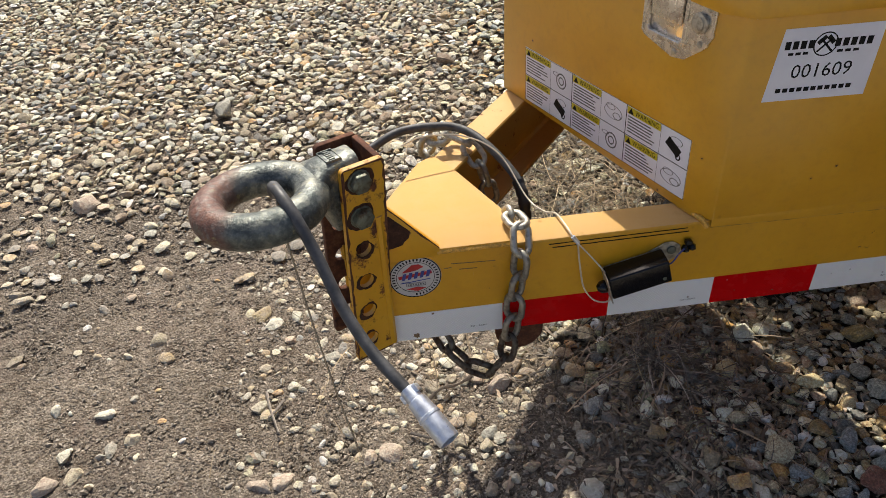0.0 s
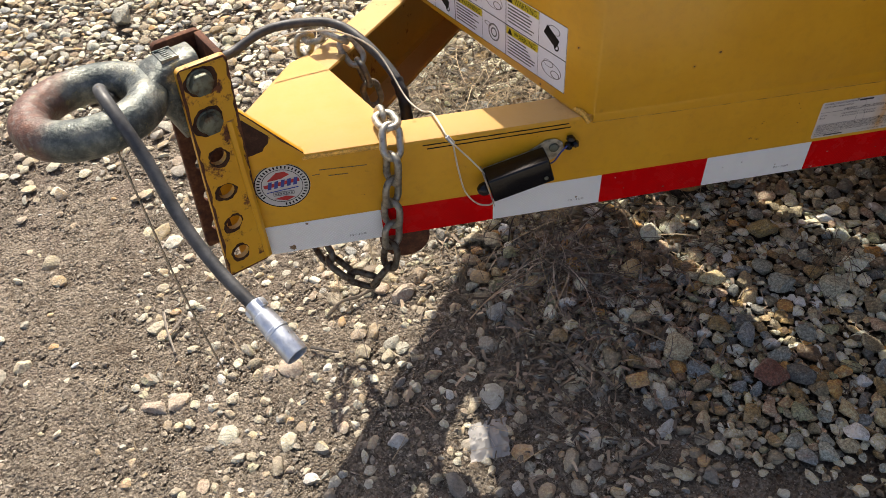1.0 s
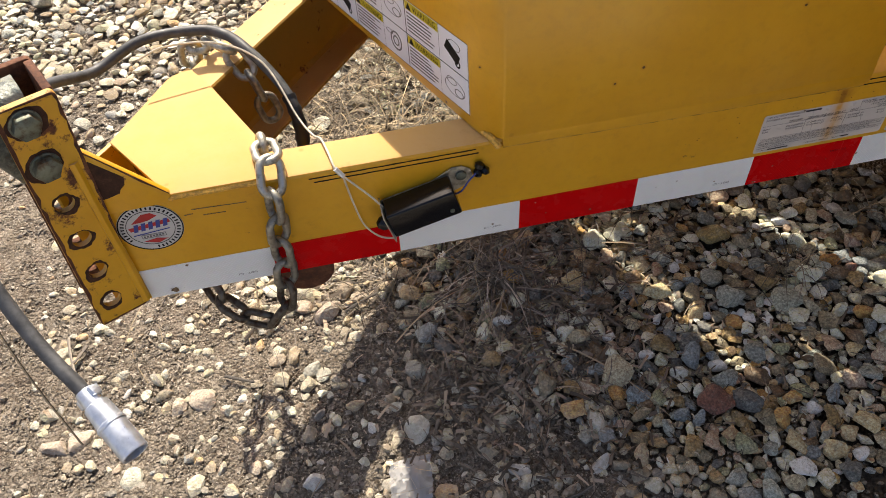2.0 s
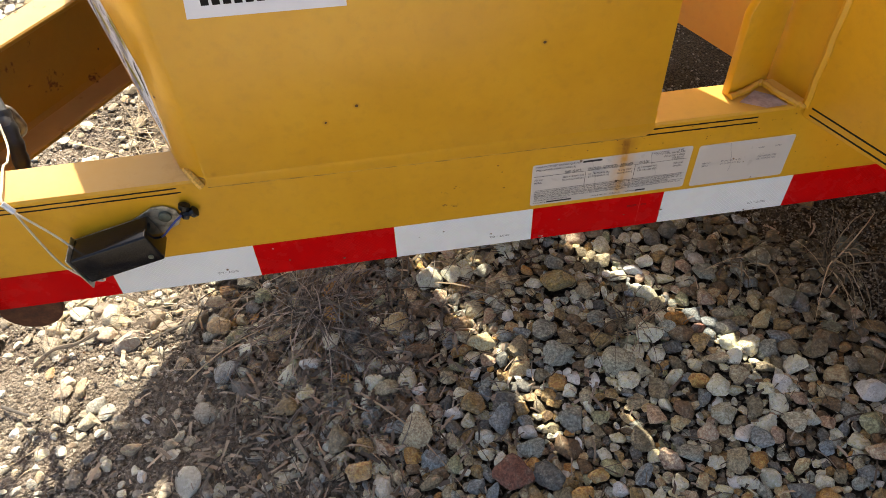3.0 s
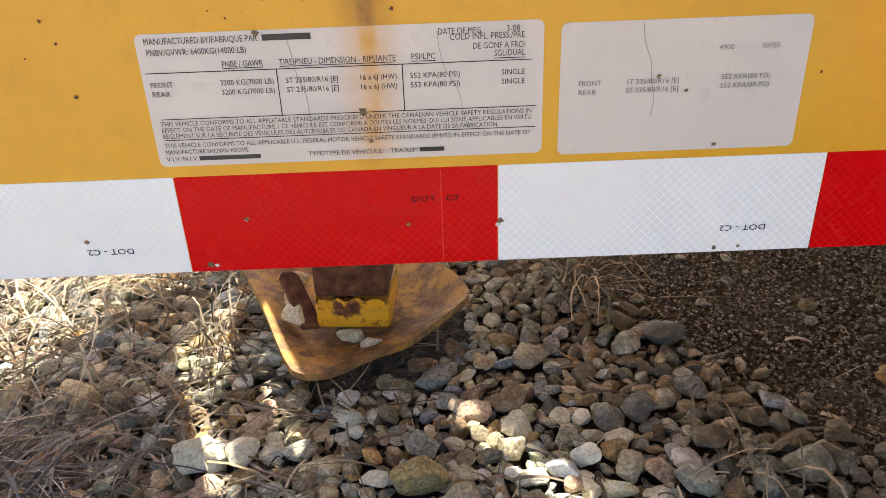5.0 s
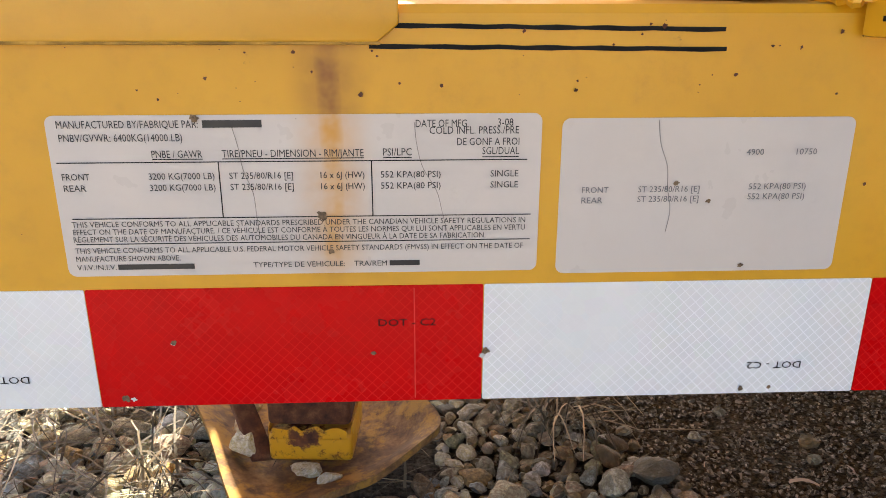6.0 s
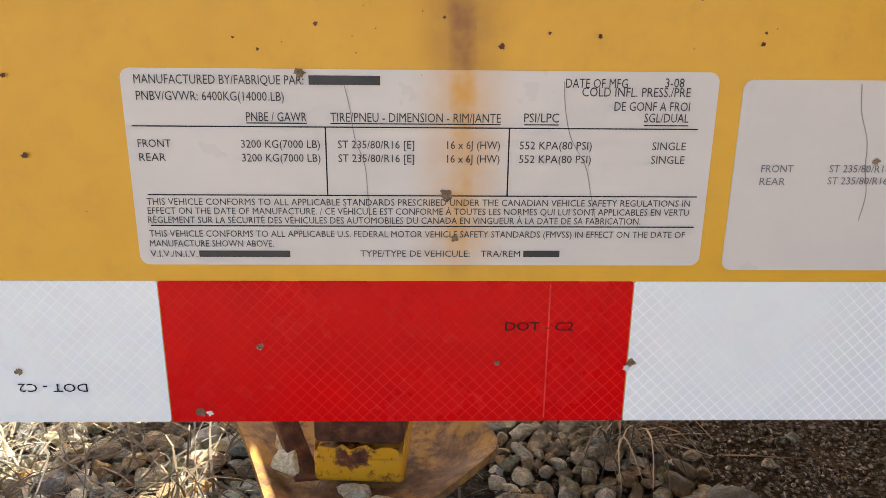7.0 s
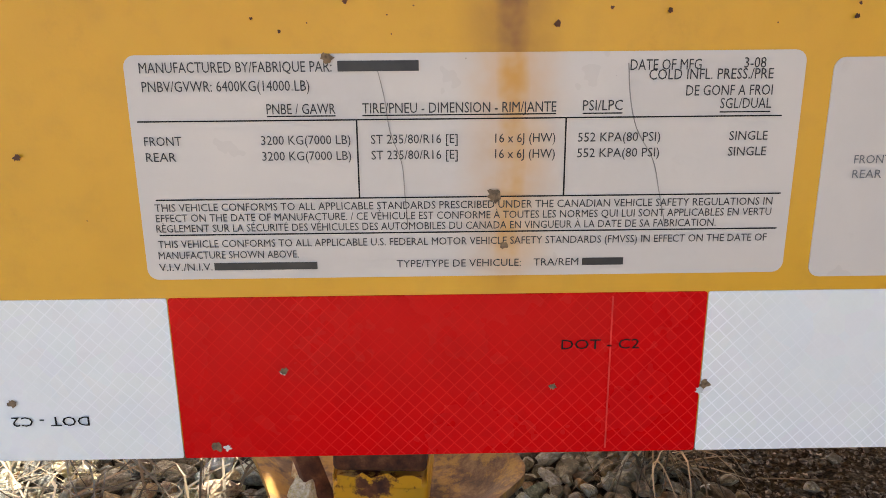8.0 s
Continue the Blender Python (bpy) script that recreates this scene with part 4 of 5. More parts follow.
def chain(name, pts, label, twist=0.6, group="safety chains"):
    line = curve_points(pts, 30)
    pitch = 0.0375
    walked = 0.0
    marks = [line[0]]
    for a, b in zip(line, line[1:]):
        walked += (b - a).length
        if walked >= pitch:
            marks.append(b)
            walked = 0.0
    at = sum(marks, Vector()) / len(marks)
    owner = thing(name, tuple(at), label, "chain", group)
    # middle links use a darker copy that stands in for shade; low ones rust
    clean, dull, rusty = (mesh_of(link_mesh(), "link", mt, 60) for mt in (ZINC, CHAIN_SHADED, CHAIN_DARK))
    for i, (a, b) in enumerate(zip(marks, marks[1:])):
        d = (b - a).normalized()
        side = d.cross(Vector((0.31, 0.86, 0.4))).normalized()
        rot = basis((a + b) / 2, d, side, d.cross(side))
        mid = (a + b) / 2
        ob = new("link", clean if mid.z > 0.43 else rusty if mid.z < 0.30 else dull)
        ob.parent = owner
        ob.matrix_basis = Matrix.Translation(-at) @ rot @ Matrix.Rotation(twist + (math.pi / 2) * (i % 2) + pick.uniform(-0.2, 0.2), 4, "X")
    return owner


chain("safety_chain", [(-0.612, 0.075, 0.40), (-0.607, 0.060, 0.452), (-0.598, 0.040, 0.470), (-0.594, 0.008, 0.472), (-0.597, -0.014, 0.450), (-0.602, -0.015, 0.40), (-0.607, -0.014, 0.34), (-0.612, -0.015, 0.290), (-0.623, -0.020, 0.250), (-0.648, -0.018, 0.226), (-0.682, -0.010, 0.250), (-0.706, 0.006, 0.276), (-0.716, 0.030, 0.290)],
      "steel safety chain draped over the yellow rail, its low links rusty")
chain("safety_chain", [(-0.596, 0.222, 0.365), (-0.606, 0.222, 0.41), (-0.618, 0.226, 0.452), (-0.634, 0.246, 0.468), (-0.664, 0.272, 0.470), (-0.690, 0.292, 0.452), (-0.690, 0.300, 0.40), (-0.688, 0.302, 0.34), (-0.692, 0.300, 0.285), (-0.706, 0.296, 0.252), (-0.724, 0.290, 0.252), (-0.737, 0.282, 0.285), (-0.750, 0.272, 0.33), (-0.760, 0.262, 0.38)],
      "galvanised safety chain hung over the far rail", 0.9)

cord = thing("power_cable", (-0.79, -0.05, 0.55), "thick grey electrical cord through the ring, ending in a metal plug", "cable")
back = [(-0.580, 0.105, 0.320), (-0.563, 0.120, 0.368), (-0.560, 0.135, 0.405), (-0.564, 0.152, 0.438), (-0.578, 0.180, 0.457), (-0.606, 0.218, 0.478), (-0.632, 0.248, 0.487), (-0.668, 0.262, 0.491), (-0.735, 0.252, 0.494), (-0.795, 0.225, 0.478), (-0.825, 0.168, 0.508), (-0.850, 0.115, 0.532), (-0.872, 0.072, 0.545), (-0.890, 0.032, 0.552), (-0.899, -0.004, 0.575), (-0.894, -0.032, 0.603), (-0.886, -0.058, 0.613), (-0.870, -0.088, 0.602), (-0.850, -0.118, 0.565), (-0.828, -0.160, 0.520), (-0.800, -0.203, 0.488), (-0.768, -0.243, 0.466)]
part("cord", tube(curve_points(back, 8), 0.0067, 12), RUBBER, cord, "", 60)
part("tape_wrap", tube(curve_points([(-0.5655, 0.1165, 0.358), (-0.5605, 0.128, 0.390), (-0.5608, 0.142, 0.420), (-0.567, 0.160, 0.444)], 6), [0.0088 + 0.0008 * math.sin(k * 1.9) for k in range(19)], 12), TAPE_BLACK, cord, "black tape wrapped round the cord")
PLUG = 0.92
pa, pb = Vector((-0.769, -0.241, 0.468)), Vector((-0.726, -0.305, 0.440))
pd = (pb - pa).normalized()


def lathe(profile, a, d, n=28):
    side = d.orthogonal().normalized()
    up = d.cross(side)
    bm = bmesh.new()
    rows = [[bm.verts.new(a + d * s + r * (math.cos(t) * side + math.sin(t) * up)) for t in (2 * math.pi * k / n for k in range(n))] for s, r in profile]
    for p, q in zip(rows, rows[1:]):
        for k in range(n):
            bm.faces.new((p[k], p[(k + 1) % n], q[(k + 1) % n], q[k]))
    bm.faces.new(rows[0]), bm.faces.new(rows[-1])
    return bm


plug = part("plug", lathe([(PLUG * s, PLUG * r) for s, r in ((0.0000, 0.0060), (0.0009, 0.0095), (0.0103, 0.0101), (0.0172, 0.0101), (0.0185, 0.0120), (0.0344, 0.0129), (0.0396, 0.0133), (0.0408, 0.0143), (0.0434, 0.0143), (0.0447, 0.0133), (0.0757, 0.0136), (0.0778, 0.0129), (0.0778, 0.0108), (0.0688, 0.0105))], pa, pd), ALUMINIUM, cord, "bare aluminium seven-pin plug")
part("contact_face", lathe([(0.0680 * PLUG, 0.0015), (0.0680 * PLUG, 0.0096), (0.0695 * PLUG, 0.0096), (0.0695 * PLUG, 0.0015)], pa, pd), BLACK_PLASTIC, plug)
part("clamp", block((-0.012, -0.005, 0.002), (0.012, 0.005, 0.012), 0.0015, basis(pa, pd.orthogonal().normalized(), pd.cross(pd.orthogonal().normalized()), pd)), ALUMINIUM, plug)

# breakaway switch on the rail
sw = thing("breakaway_switch", (-0.42, -0.002, 0.385), "black breakaway switch on a galvanised bracket, with a thin cable loop", "switch")
tilt = radians(15)
sx, sz = Vector((math.cos(tilt), 0, math.sin(tilt))), Vector((-math.sin(tilt), 0, math.cos(tilt)))
sm = basis((-0.465, -0.001, 0.352), sx, sz, (0, -1, 0))
bracket = part("bracket", plate([[(-0.006, 0.010), (0.070, 0.014), (0.098, 0.020), (0.106, 0.028), (0.106, 0.040), (0.098, 0.049), (0.086, 0.052), (0.060, 0.044), (-0.006, 0.044)], ], 0.0018, sm @ Matrix.Translation((0, 0, 0.0012)), 0.0004), ZINC, sw, "bent galvanised bracket")
part("bracket_lip", block((-0.0065, 0.004, 0.002), (-0.0048, 0.050, 0.036), 0.0006, sm), ZINC, bracket)
part("screw", prism(circle(0.093, 0.037, 0.0065, 18), 0.002, 0.0055, sm, 0.001), BOLT, bracket)
case = part("case", block((-0.004, 0.010, 0.004), (0.080, 0.047, 0.035), 0.0025, sm, 3), BLACK_PLASTIC, sw)
part("rivet", prism(circle(0.070, 0.020, 0.0028, 14), 0.0346, 0.0360, sm), BOLT, case)
part("pull_pin", lathe([(0, 0.008), (0.004, 0.0095), (0.010, 0.0085), (0.015, 0.004)], sm @ Vector((-0.005, 0.022, 0.016)), -sx, 16), BLACK_PLASTIC, sw)
part("wire_knot", join(*[lathe([(0, 0.001), (0.003, 0.0055), (0.008, 0.0060), (0.011, 0.001)], sm @ Vector(q), Vector(d).normalized(), 10) for q, d in (((0.108, 0.034, 0.004), (1, 0.3, -0.4)), ((0.114, 0.038, 0.006), (0.4, 0.3, 1)), ((0.116, 0.030, 0.004), (1, 0.1, 0.5)))]), BLACK_PLASTIC, sw)
part("blue_wire", tube(curve_points([sm @ Vector(q) for q in ((0.080, 0.020, 0.012), (0.088, 0.026, 0.016), (0.100, 0.031, 0.010), (0.110, 0.034, 0.006))], 6), 0.0012, 6), BLUE_WIRE, sw)
cable = [(-0.735, 0.200, 0.500), (-0.700, 0.212, 0.505), (-0.640, 0.215, 0.497), (-0.590, 0.190, 0.475), (-0.560, 0.125, 0.435), (-0.545, 0.080, 0.440), (-0.536, 0.050, 0.456), (-0.530, 0.020, 0.4575), (-0.527, 0.000, 0.456), (-0.523, -0.006, 0.447)]
part("cable", tube(curve_points(cable, 8), 0.0013, 6), WIRE, sw, "thin plastic-coated breakaway cable")
part("ferrule", tube([Vector((-0.526, -0.0035, 0.455)), Vector((-0.5185, -0.006, 0.4445))], 0.0030, 10), ALUMINIUM, sw)
loop = [(-0.519, -0.006, 0.444), (-0.513, -0.006, 0.40), (-0.505, -0.006, 0.362), (-0.490, -0.006, 0.338), (-0.474, -0.009, 0.333), (-0.467, -0.016, 0.345), (-0.4665, -0.021, 0.362), (-0.470, -0.020, 0.378), (-0.490, -0.012, 0.408), (-0.519, -0.006, 0.4445)]
part("cable_loop", tube(curve_points(loop, 8), 0.0012, 6), WIRE, sw)

# ---------------------------------------------------------------- decals and marks
CHIP = plain("dirty_chip", (0.17, 0.11, 0.06), 0.8, 0.6, scale=400)
def strip(x0, z0, x1, z1, half=0.0008, m=FACE):
    d = Vector((x1 - x0, z1 - z0)).normalized()
    n = Vector((-d.y, d.x)) * half
    k = 14
    a = [(x0 + (x1 - x0) * i / k + n.x * (1 + 0.2 * math.sin(i * 1.7)), z0 + (z1 - z0) * i / k + n.y * (1 + 0.25 * math.sin(i * 2.9))) for i in range(k + 1)]
    b = [(x0 + (x1 - x0) * i / k - n.x, z0 + (z1 - z0) * i / k - n.y * (1 + 0.25 * math.sin(i * 2.1))) for i in range(k + 1)]
    return plate([a + b[::-1]], 0.0003, m)


for x0, z0, x1, z1 in ((-0.557, 0.4435, -0.365, 0.4440), (-0.552, 0.4375, -0.362, 0.4380), (0.119, 0.4440, 0.239, 0.4425), (0.113, 0.4370, 0.240, 0.4357)):
    part("pinstripe", strip(x0, z0, x1, z1), BLACK, trailer)
FRONT_FACE = cm @ Matrix.Translation((0, 0, 0.0002))
for z in (-0.0055, 0.0035):
    part("pinstripe", strip(0.012, z, 1.05, z, 0.0009, FRONT_FACE), BLACK, trailer)

for x0, z0, x1, z1 in ((-0.690, 0.4300, -0.630, 0.4270), (-0.680, 0.4190, -0.655, 0.4180), (-0.700, 0.4230, -0.690, 0.4236), (-0.765, 0.4500, -0.712, 0.4505)):
    part("scratch", strip(x0, z0, x1, z1, 0.0006), CHIP, trailer)

# maker's plate and tyre plate, lettered; names and serial numbers are bars
LABEL_INK = plain("label_print", (0.026, 0.024, 0.023), 0.5, 0.3)


def words(owner, rows, m, cap=0.0027, shade=LABEL_INK):
    for text, x0, x1, z in rows:
        place = m @ Matrix.Translation((x0 / 1000, z / 1000, 0.00045))
        if text:
            part("lettering", lettering(text, (x1 - x0) / 1000, cap, place), shade, owner)
        else:
            part("printed_bar", bar(0, 0, (x1 - x0) / 1000, cap, place), shade, owner)


maker = part("maker_label", plate([rounded(-0.002, 0.353, 0.175, 0.4135, 0.003)], 0.0004, FACE), LABEL, trailer, "pale rectangular label printed in black, stained by a rust run")
words(maker, [("MANUFACTURED BY/FABRIQUE PAR:", 2, 51.5, 409.0), ("", 53, 74, 409.0), ("PNBV/GVWR: 6400KG(14000 LB)", 2.2, 45.5, 404.2),
              ("DATE OF MFG", 129, 147.5, 408.7), ("3-08", 158.7, 164.4, 409.0), ("COLD INFL. PRESS./PRE", 134, 166.6, 406.2), ("DE GONF A FROI", 144, 166.8, 402.0)], FACE)
words(maker, [("PNBE / GAWR", 34, 52, 398.2), ("TIRE/PNEU - DIMENSION - RIM/JANTE", 59, 110, 398.2), ("PSI/LPC", 117, 127.5, 398.4), ("SGL/DUAL", 153.3, 166.8, 398.6)], FACE)
for x0, x1 in ((34, 52), (59, 110), (117, 127.5), (153.3, 166.8)):
    part("rule", bar(x0 / 1000, 0, x1 / 1000, 0.00032, FACE @ Matrix.Translation((0, 0.3975, 0.00045))), BLACK, maker)
for z, size in ((390.2, 1), (386.0, 2)):
    words(maker, [("FRONT" if size == 1 else "REAR", 1.2, 11 if size == 1 else 9.2, z), ("3200 KG(7000 LB)", 32, 55.6, z), ("ST 235/80/R16 [E]", 61, 84, z), ("16 x 6J (HW)", 94, 110, z), ("552 KPA(80 PSI)", 116, 138, z), ("SINGLE", 156.5, 166.8, z)], FACE, 0.0024)
words(maker, [("THIS VEHICLE CONFORMS TO ALL APPLICABLE STANDARDS PRESCRIBED UNDER THE CANADIAN VEHICLE SAFETY REGULATIONS IN", 2, 170, 372.4),
              ("EFFECT ON THE DATE OF MANUFACTURE. / CE VÉHICULE EST CONFORME À TOUTES LES NORMES QUI LUI SONT APPLICABLES EN VERTU", 2, 170, 369.5),
              ("RÈGLEMENT SUR LA SÉCURITÉ DES VÉHICULES DES AUTOMOBILES DU CANADA EN VINGUEUR À LA DATE DE SA FABRICATION.", 1.8, 155, 366.6),
              ("THIS VEHICLE CONFORMS TO ALL APPLICABLE U.S. FEDERAL MOTOR VEHICLE SAFETY STANDARDS (FMVSS) IN EFFECT ON THE DATE OF", 1.8, 169.5, 362.2),
              ("MANUFACTURE SHOWN ABOVE.", 1.6, 40, 359.0), ("V.I.V./N.I.V.", 1.4, 16, 355.6), ("", 16.6, 45, 355.6), ("TYPE/TYPE DE VEHICULE:", 67, 101.5, 355.8), ("TRA/REM", 105, 117.5, 355.8), ("", 118.5, 130, 355.8)], FACE, 0.0021)
for x0, x1, z in ((0, 170, 397 - 0.6), (2.5, 172, 375.4), (2.5, 172, 365.6)):
    part("rule", bar(x0 / 1000, 0, x1 / 1000, 0.00036, FACE @ Matrix.Translation((0, z / 1000, 0.00045))), BLACK, maker)
for x in (0.0572, 0.1125):
    part("rule", bar(x, 0.3756, x + 0.0004, 0.3964, FACE @ Matrix.Translation((0, 0, 0.00045))), BLACK, maker)
tyre = part("tyre_label", plate([rounded(0.1825, 0.3515, 0.292, 0.4115, 0.003)], 0.0004, FACE), LABEL, trailer, "faded pale label with tyre pressures")
words(tyre, [("FRONT", 191, 201, 383.5), ("REAR", 191, 199, 379.5), ("ST 235/80/R16 [E]", 212.3, 235.7, 383.6), ("ST 235/80/R16 [E]", 212.3, 235.7, 379.8), ("552 KPA(80 PSI)", 254.5, 276.5, 384.3), ("552 KPA(80 PSI)", 254.5, 276.5, 380.4), ("4900", 252, 258.6, 397.5), ("10750", 271, 278.8, 397.5)], FACE, 0.0023, INK_GREY)
CRACK = plain("crack_dirt", (0.30, 0.27, 0.24), 0.8, 0.3)
for xs, owner in (((63, 64.5, 65.5, 68.5, 69.5, 70.5), maker), ((128.5, 129, 131, 136, 138.5, 141), maker), ((218, 219, 222, 223, 225, 224.5), tyre)):
    line = [Vector((x / 1000 + 0.0006 * math.sin(7 * i), -0.00052, 0.4105 - 0.0085 * i)) for i, x in enumerate(xs)]
    part("crack", tube(curve_points([tuple(v) for v in line], 5), 0.00016, 4), CRACK, owner)
PALE_CHIP = plain("bare_bright_chip", (0.62, 0.60, 0.56), 0.5, 0.3)


def chip(x, z, r, material, seed, owner):
    q, r = random.Random(seed), r * 0.52
    pts = [(x + r * q.uniform(0.5, 1.3) * math.cos(a), z + r * q.uniform(0.5, 1.2) * math.sin(a)) for a in (2 * math.pi * k / 17 for k in range(17))]
    part("chip", flat(pts, FACE @ Matrix.Translation((0, 0, 0.00065 + 0.00004 * (seed % 5)))), material, owner)


chips = [(0.0335, 0.3245, 0.0016, PALE_CHIP), (0.0338, 0.3250, 0.0026, CHIP), (0.0155, 0.3005, 0.0022, PALE_CHIP), (0.0125, 0.3010, 0.0034, CHIP), (0.1115, 0.3190, 0.0022, CHIP), (0.1545, 0.3170, 0.0026, PALE_CHIP), (0.1560, 0.3190, 0.0030, CHIP), (-0.0455, 0.3160, 0.0028, CHIP),
         (0.262, 0.2998, 0.0026, CHIP), (0.274, 0.3000, 0.0020, CHIP), (-0.100, 0.3300, 0.0022, CHIP), (-0.215, 0.3080, 0.0030, CHIP), (-0.275, 0.3170, 0.0024, CHIP), (-0.345, 0.3150, 0.0034, CHIP), (-0.128, 0.3260, 0.0020, PALE_CHIP), (-0.290, 0.3390, 0.0018, PALE_CHIP), (-0.745, 0.3050, 0.0100, CHIP), (-0.720, 0.3440, 0.0040, CHIP), (0.0940, 0.3760, 0.0040, CHIP), (0.0965, 0.3620, 0.0024, CHIP), (0.2265, 0.3870, 0.0022, CHIP), (0.2395, 0.3800, 0.0020, CHIP), (0.0505, 0.4125, 0.0030, CHIP), (0.2550, 0.3540, 0.0022, CHIP)]
for i, (x, z, r, mt) in enumerate(chips):
    chip(x, z, r, mt, i, maker if z > 0.35 and x < 0.18 else tyre if z > 0.35 else near_rail)
SPOT = plain("rust_spot", (0.085, 0.03, 0.014), 0.9, 0.5)
q = random.Random(5)
for i in range(80):
    x, z = q.uniform(-0.10, 0.36), q.uniform(0.352, 0.446)
    if -0.006 < x < 0.296 and z < 0.418:
        z = q.uniform(0.419, 0.446)
    chip(x, z, 0.0004 + 0.0017 * q.random() ** 2.5, SPOT, 50 + i, near_rail)

# round dealer badge
bm_ = FACE @ Matrix.Translation((-0.7395, 0.414, 0.0004))
badge = part("round_badge", plate([circle(0, 0, 0.0355, 48)], 0.0004, FACE @ Matrix.Translation((-0.7395, 0.414, 0.0))), BADGE, trailer, "round white badge with a red and blue emblem")
part("ring_line", plate([circle(0, 0, 0.0352, 48), circle(0, 0, 0.0338, 48)], 0.0002, bm_), BLACK, badge)
part("ring_line", plate([circle(0, 0, 0.0262, 48), circle(0, 0, 0.0255, 48)], 0.0002, bm_), BLACK, badge)
for k in range(34):
    a = radians(-60 + 300 * k / 33 - 90 + 60)
    turn = bm_ @ Matrix.Rotation(a, 4, "Z") @ Matrix.Translation((0.0300, 0, 0.0002))
    part("printed_bar", bar(-0.0020, -0.0011, 0.0020, 0.0009, turn), BLACK, badge)
for pts, mt in (([(-0.018, 0.010), (-0.004, 0.022), (0.006, 0.0225), (0.012, 0.017), (0.001, 0.012), (-0.008, 0.0105)], INK_RED), ([(-0.0235, 0.004), (0.022, 0.010), (0.023, 0.0045), (-0.022, -0.0015)], INK_RED),
                ([(-0.014, -0.0195), (0.002, -0.0245), (0.014, -0.0195), (0.002, -0.0165)], INK_RED)):
    part("emblem", flat(pts, bm_ @ Matrix.Translation((0, 0, 0.0002))), mt, badge)
for k in range(5):
    x = -0.019 + 0.0082 * k
    part("emblem", flat([(x, -0.0035 + 0.0008 * k), (x + 0.0048, -0.0030 + 0.0008 * k), (x + 0.0075, 0.0085 + 0.0008 * k), (x + 0.0027, 0.0080 + 0.0008 * k)], bm_ @ Matrix.Translation((0, 0, 0.0004))), INK_BLUE, badge)
part("emblem", flat([(-0.021, -0.0075), (0.020, -0.0035), (0.020, -0.0050), (-0.021, -0.0090)], bm_ @ Matrix.Translation((0, 0, 0.0004))), INK_BLUE, badge)
part("number_box", plate([rounded(-0.0135, -0.0150, 0.0135, -0.0092, 0.001), rounded(-0.0128, -0.0143, 0.0128, -0.0099, 0.0008)], 0.0002, bm_ @ Matrix.Translation((0, 0, 0.0002))), INK_GREY, badge)
for k in range(7):
    part("printed_bar", bar(-0.0115 + 0.0034 * k, -0.0134, -0.0093 + 0.0034 * k, -0.0108, bm_ @ Matrix.Translation((0, 0, 0.0004))), INK_GREY, badge)

# lot sticker on the box side
am = basis((-0.3035, -0.0036, 0.628), (1, 0, 0), UP, (0, -1, 0)) @ pose(0, 0, 0, 0, 0, -1.2)
lot = part("lot_sticker", plate([[(0, 0), (0.130, 0), (0.1305, 0.0925), (0.008, 0.0915)]], 0.0004, am), PAPER, trailer, "white paper lot sticker with a printed number")
up_ = Matrix.Translation((0, 0, 0.0004))
part("lettering", lettering("001609", 0.075, 0.0175, am @ up_ @ Matrix.Translation((0.028, 0.029, 0))), BLACK, lot)
for x0, z0, x1, z1 in ((0.012, 0.066, 0.050, 0.076), (0.073, 0.066, 0.122, 0.076), (0.018, 0.0585, 0.045, 0.062), (0.078, 0.0585, 0.108, 0.062), (0.014, 0.011, 0.112, 0.0165)):
    n = max(2, round((x1 - x0) / 0.009))
    for k in range(n):
        part("printed_bar", bar(x0 + (x1 - x0) * k / n, z0, x0 + (x1 - x0) * (k + 0.72) / n, z1, am @ up_), BLACK, lot)
part("emblem", plate([circle(0.0615, 0.070, 0.0150, 30), circle(0.0615, 0.070, 0.0135, 30)], 0.0002, am @ up_), BLACK, lot)
for a in (45, -45):
    part("emblem", join(bar(-0.0013, -0.013, 0.0013, 0.009, am @ up_ @ Matrix.Translation((0.0615, 0.070, 0.0001)) @ Matrix.Rotation(radians(a), 4, "Z")),
                        bar(-0.006, 0.005, 0.006, 0.0105, am @ up_ @ Matrix.Translation((0.0615, 0.070, 0.0001)) @ Matrix.Rotation(radians(a), 4, "Z"))), BLACK, lot)

# warning sheet along the foot of the box front
fm = basis(B_F, -front_dir, UP, (-front_dir).cross(UP))
wm = fm @ Matrix.Translation((-0.410, 0.4605, 0.0002)) @ pose(0, 0, 0, 0, 0, 1.35)
sheet = part("warning_sheet", plate([[(0, 0), (0.378, 0), (0.378, 0.092), (0, 0.094)]], 0.0004, wm), PAPER, trailer, "white sheet of six boxed towing warnings with yellow headings")
wf = wm @ Matrix.Translation((0, 0, 0.0004))
CW, RH = 0.126, 0.0465


def ring_at(x, y, r, t, squash=1.0):
    return plate([[(x + r * math.cos(a), y + squash * r * math.sin(a)) for a in (6.2832 * k / 20 for k in range(20))], [(x + (r - t) * math.cos(a), y + squash * (r - t) * math.sin(a)) for a in (6.2832 * k / 20 for k in range(20))]], 0.0002, wf)


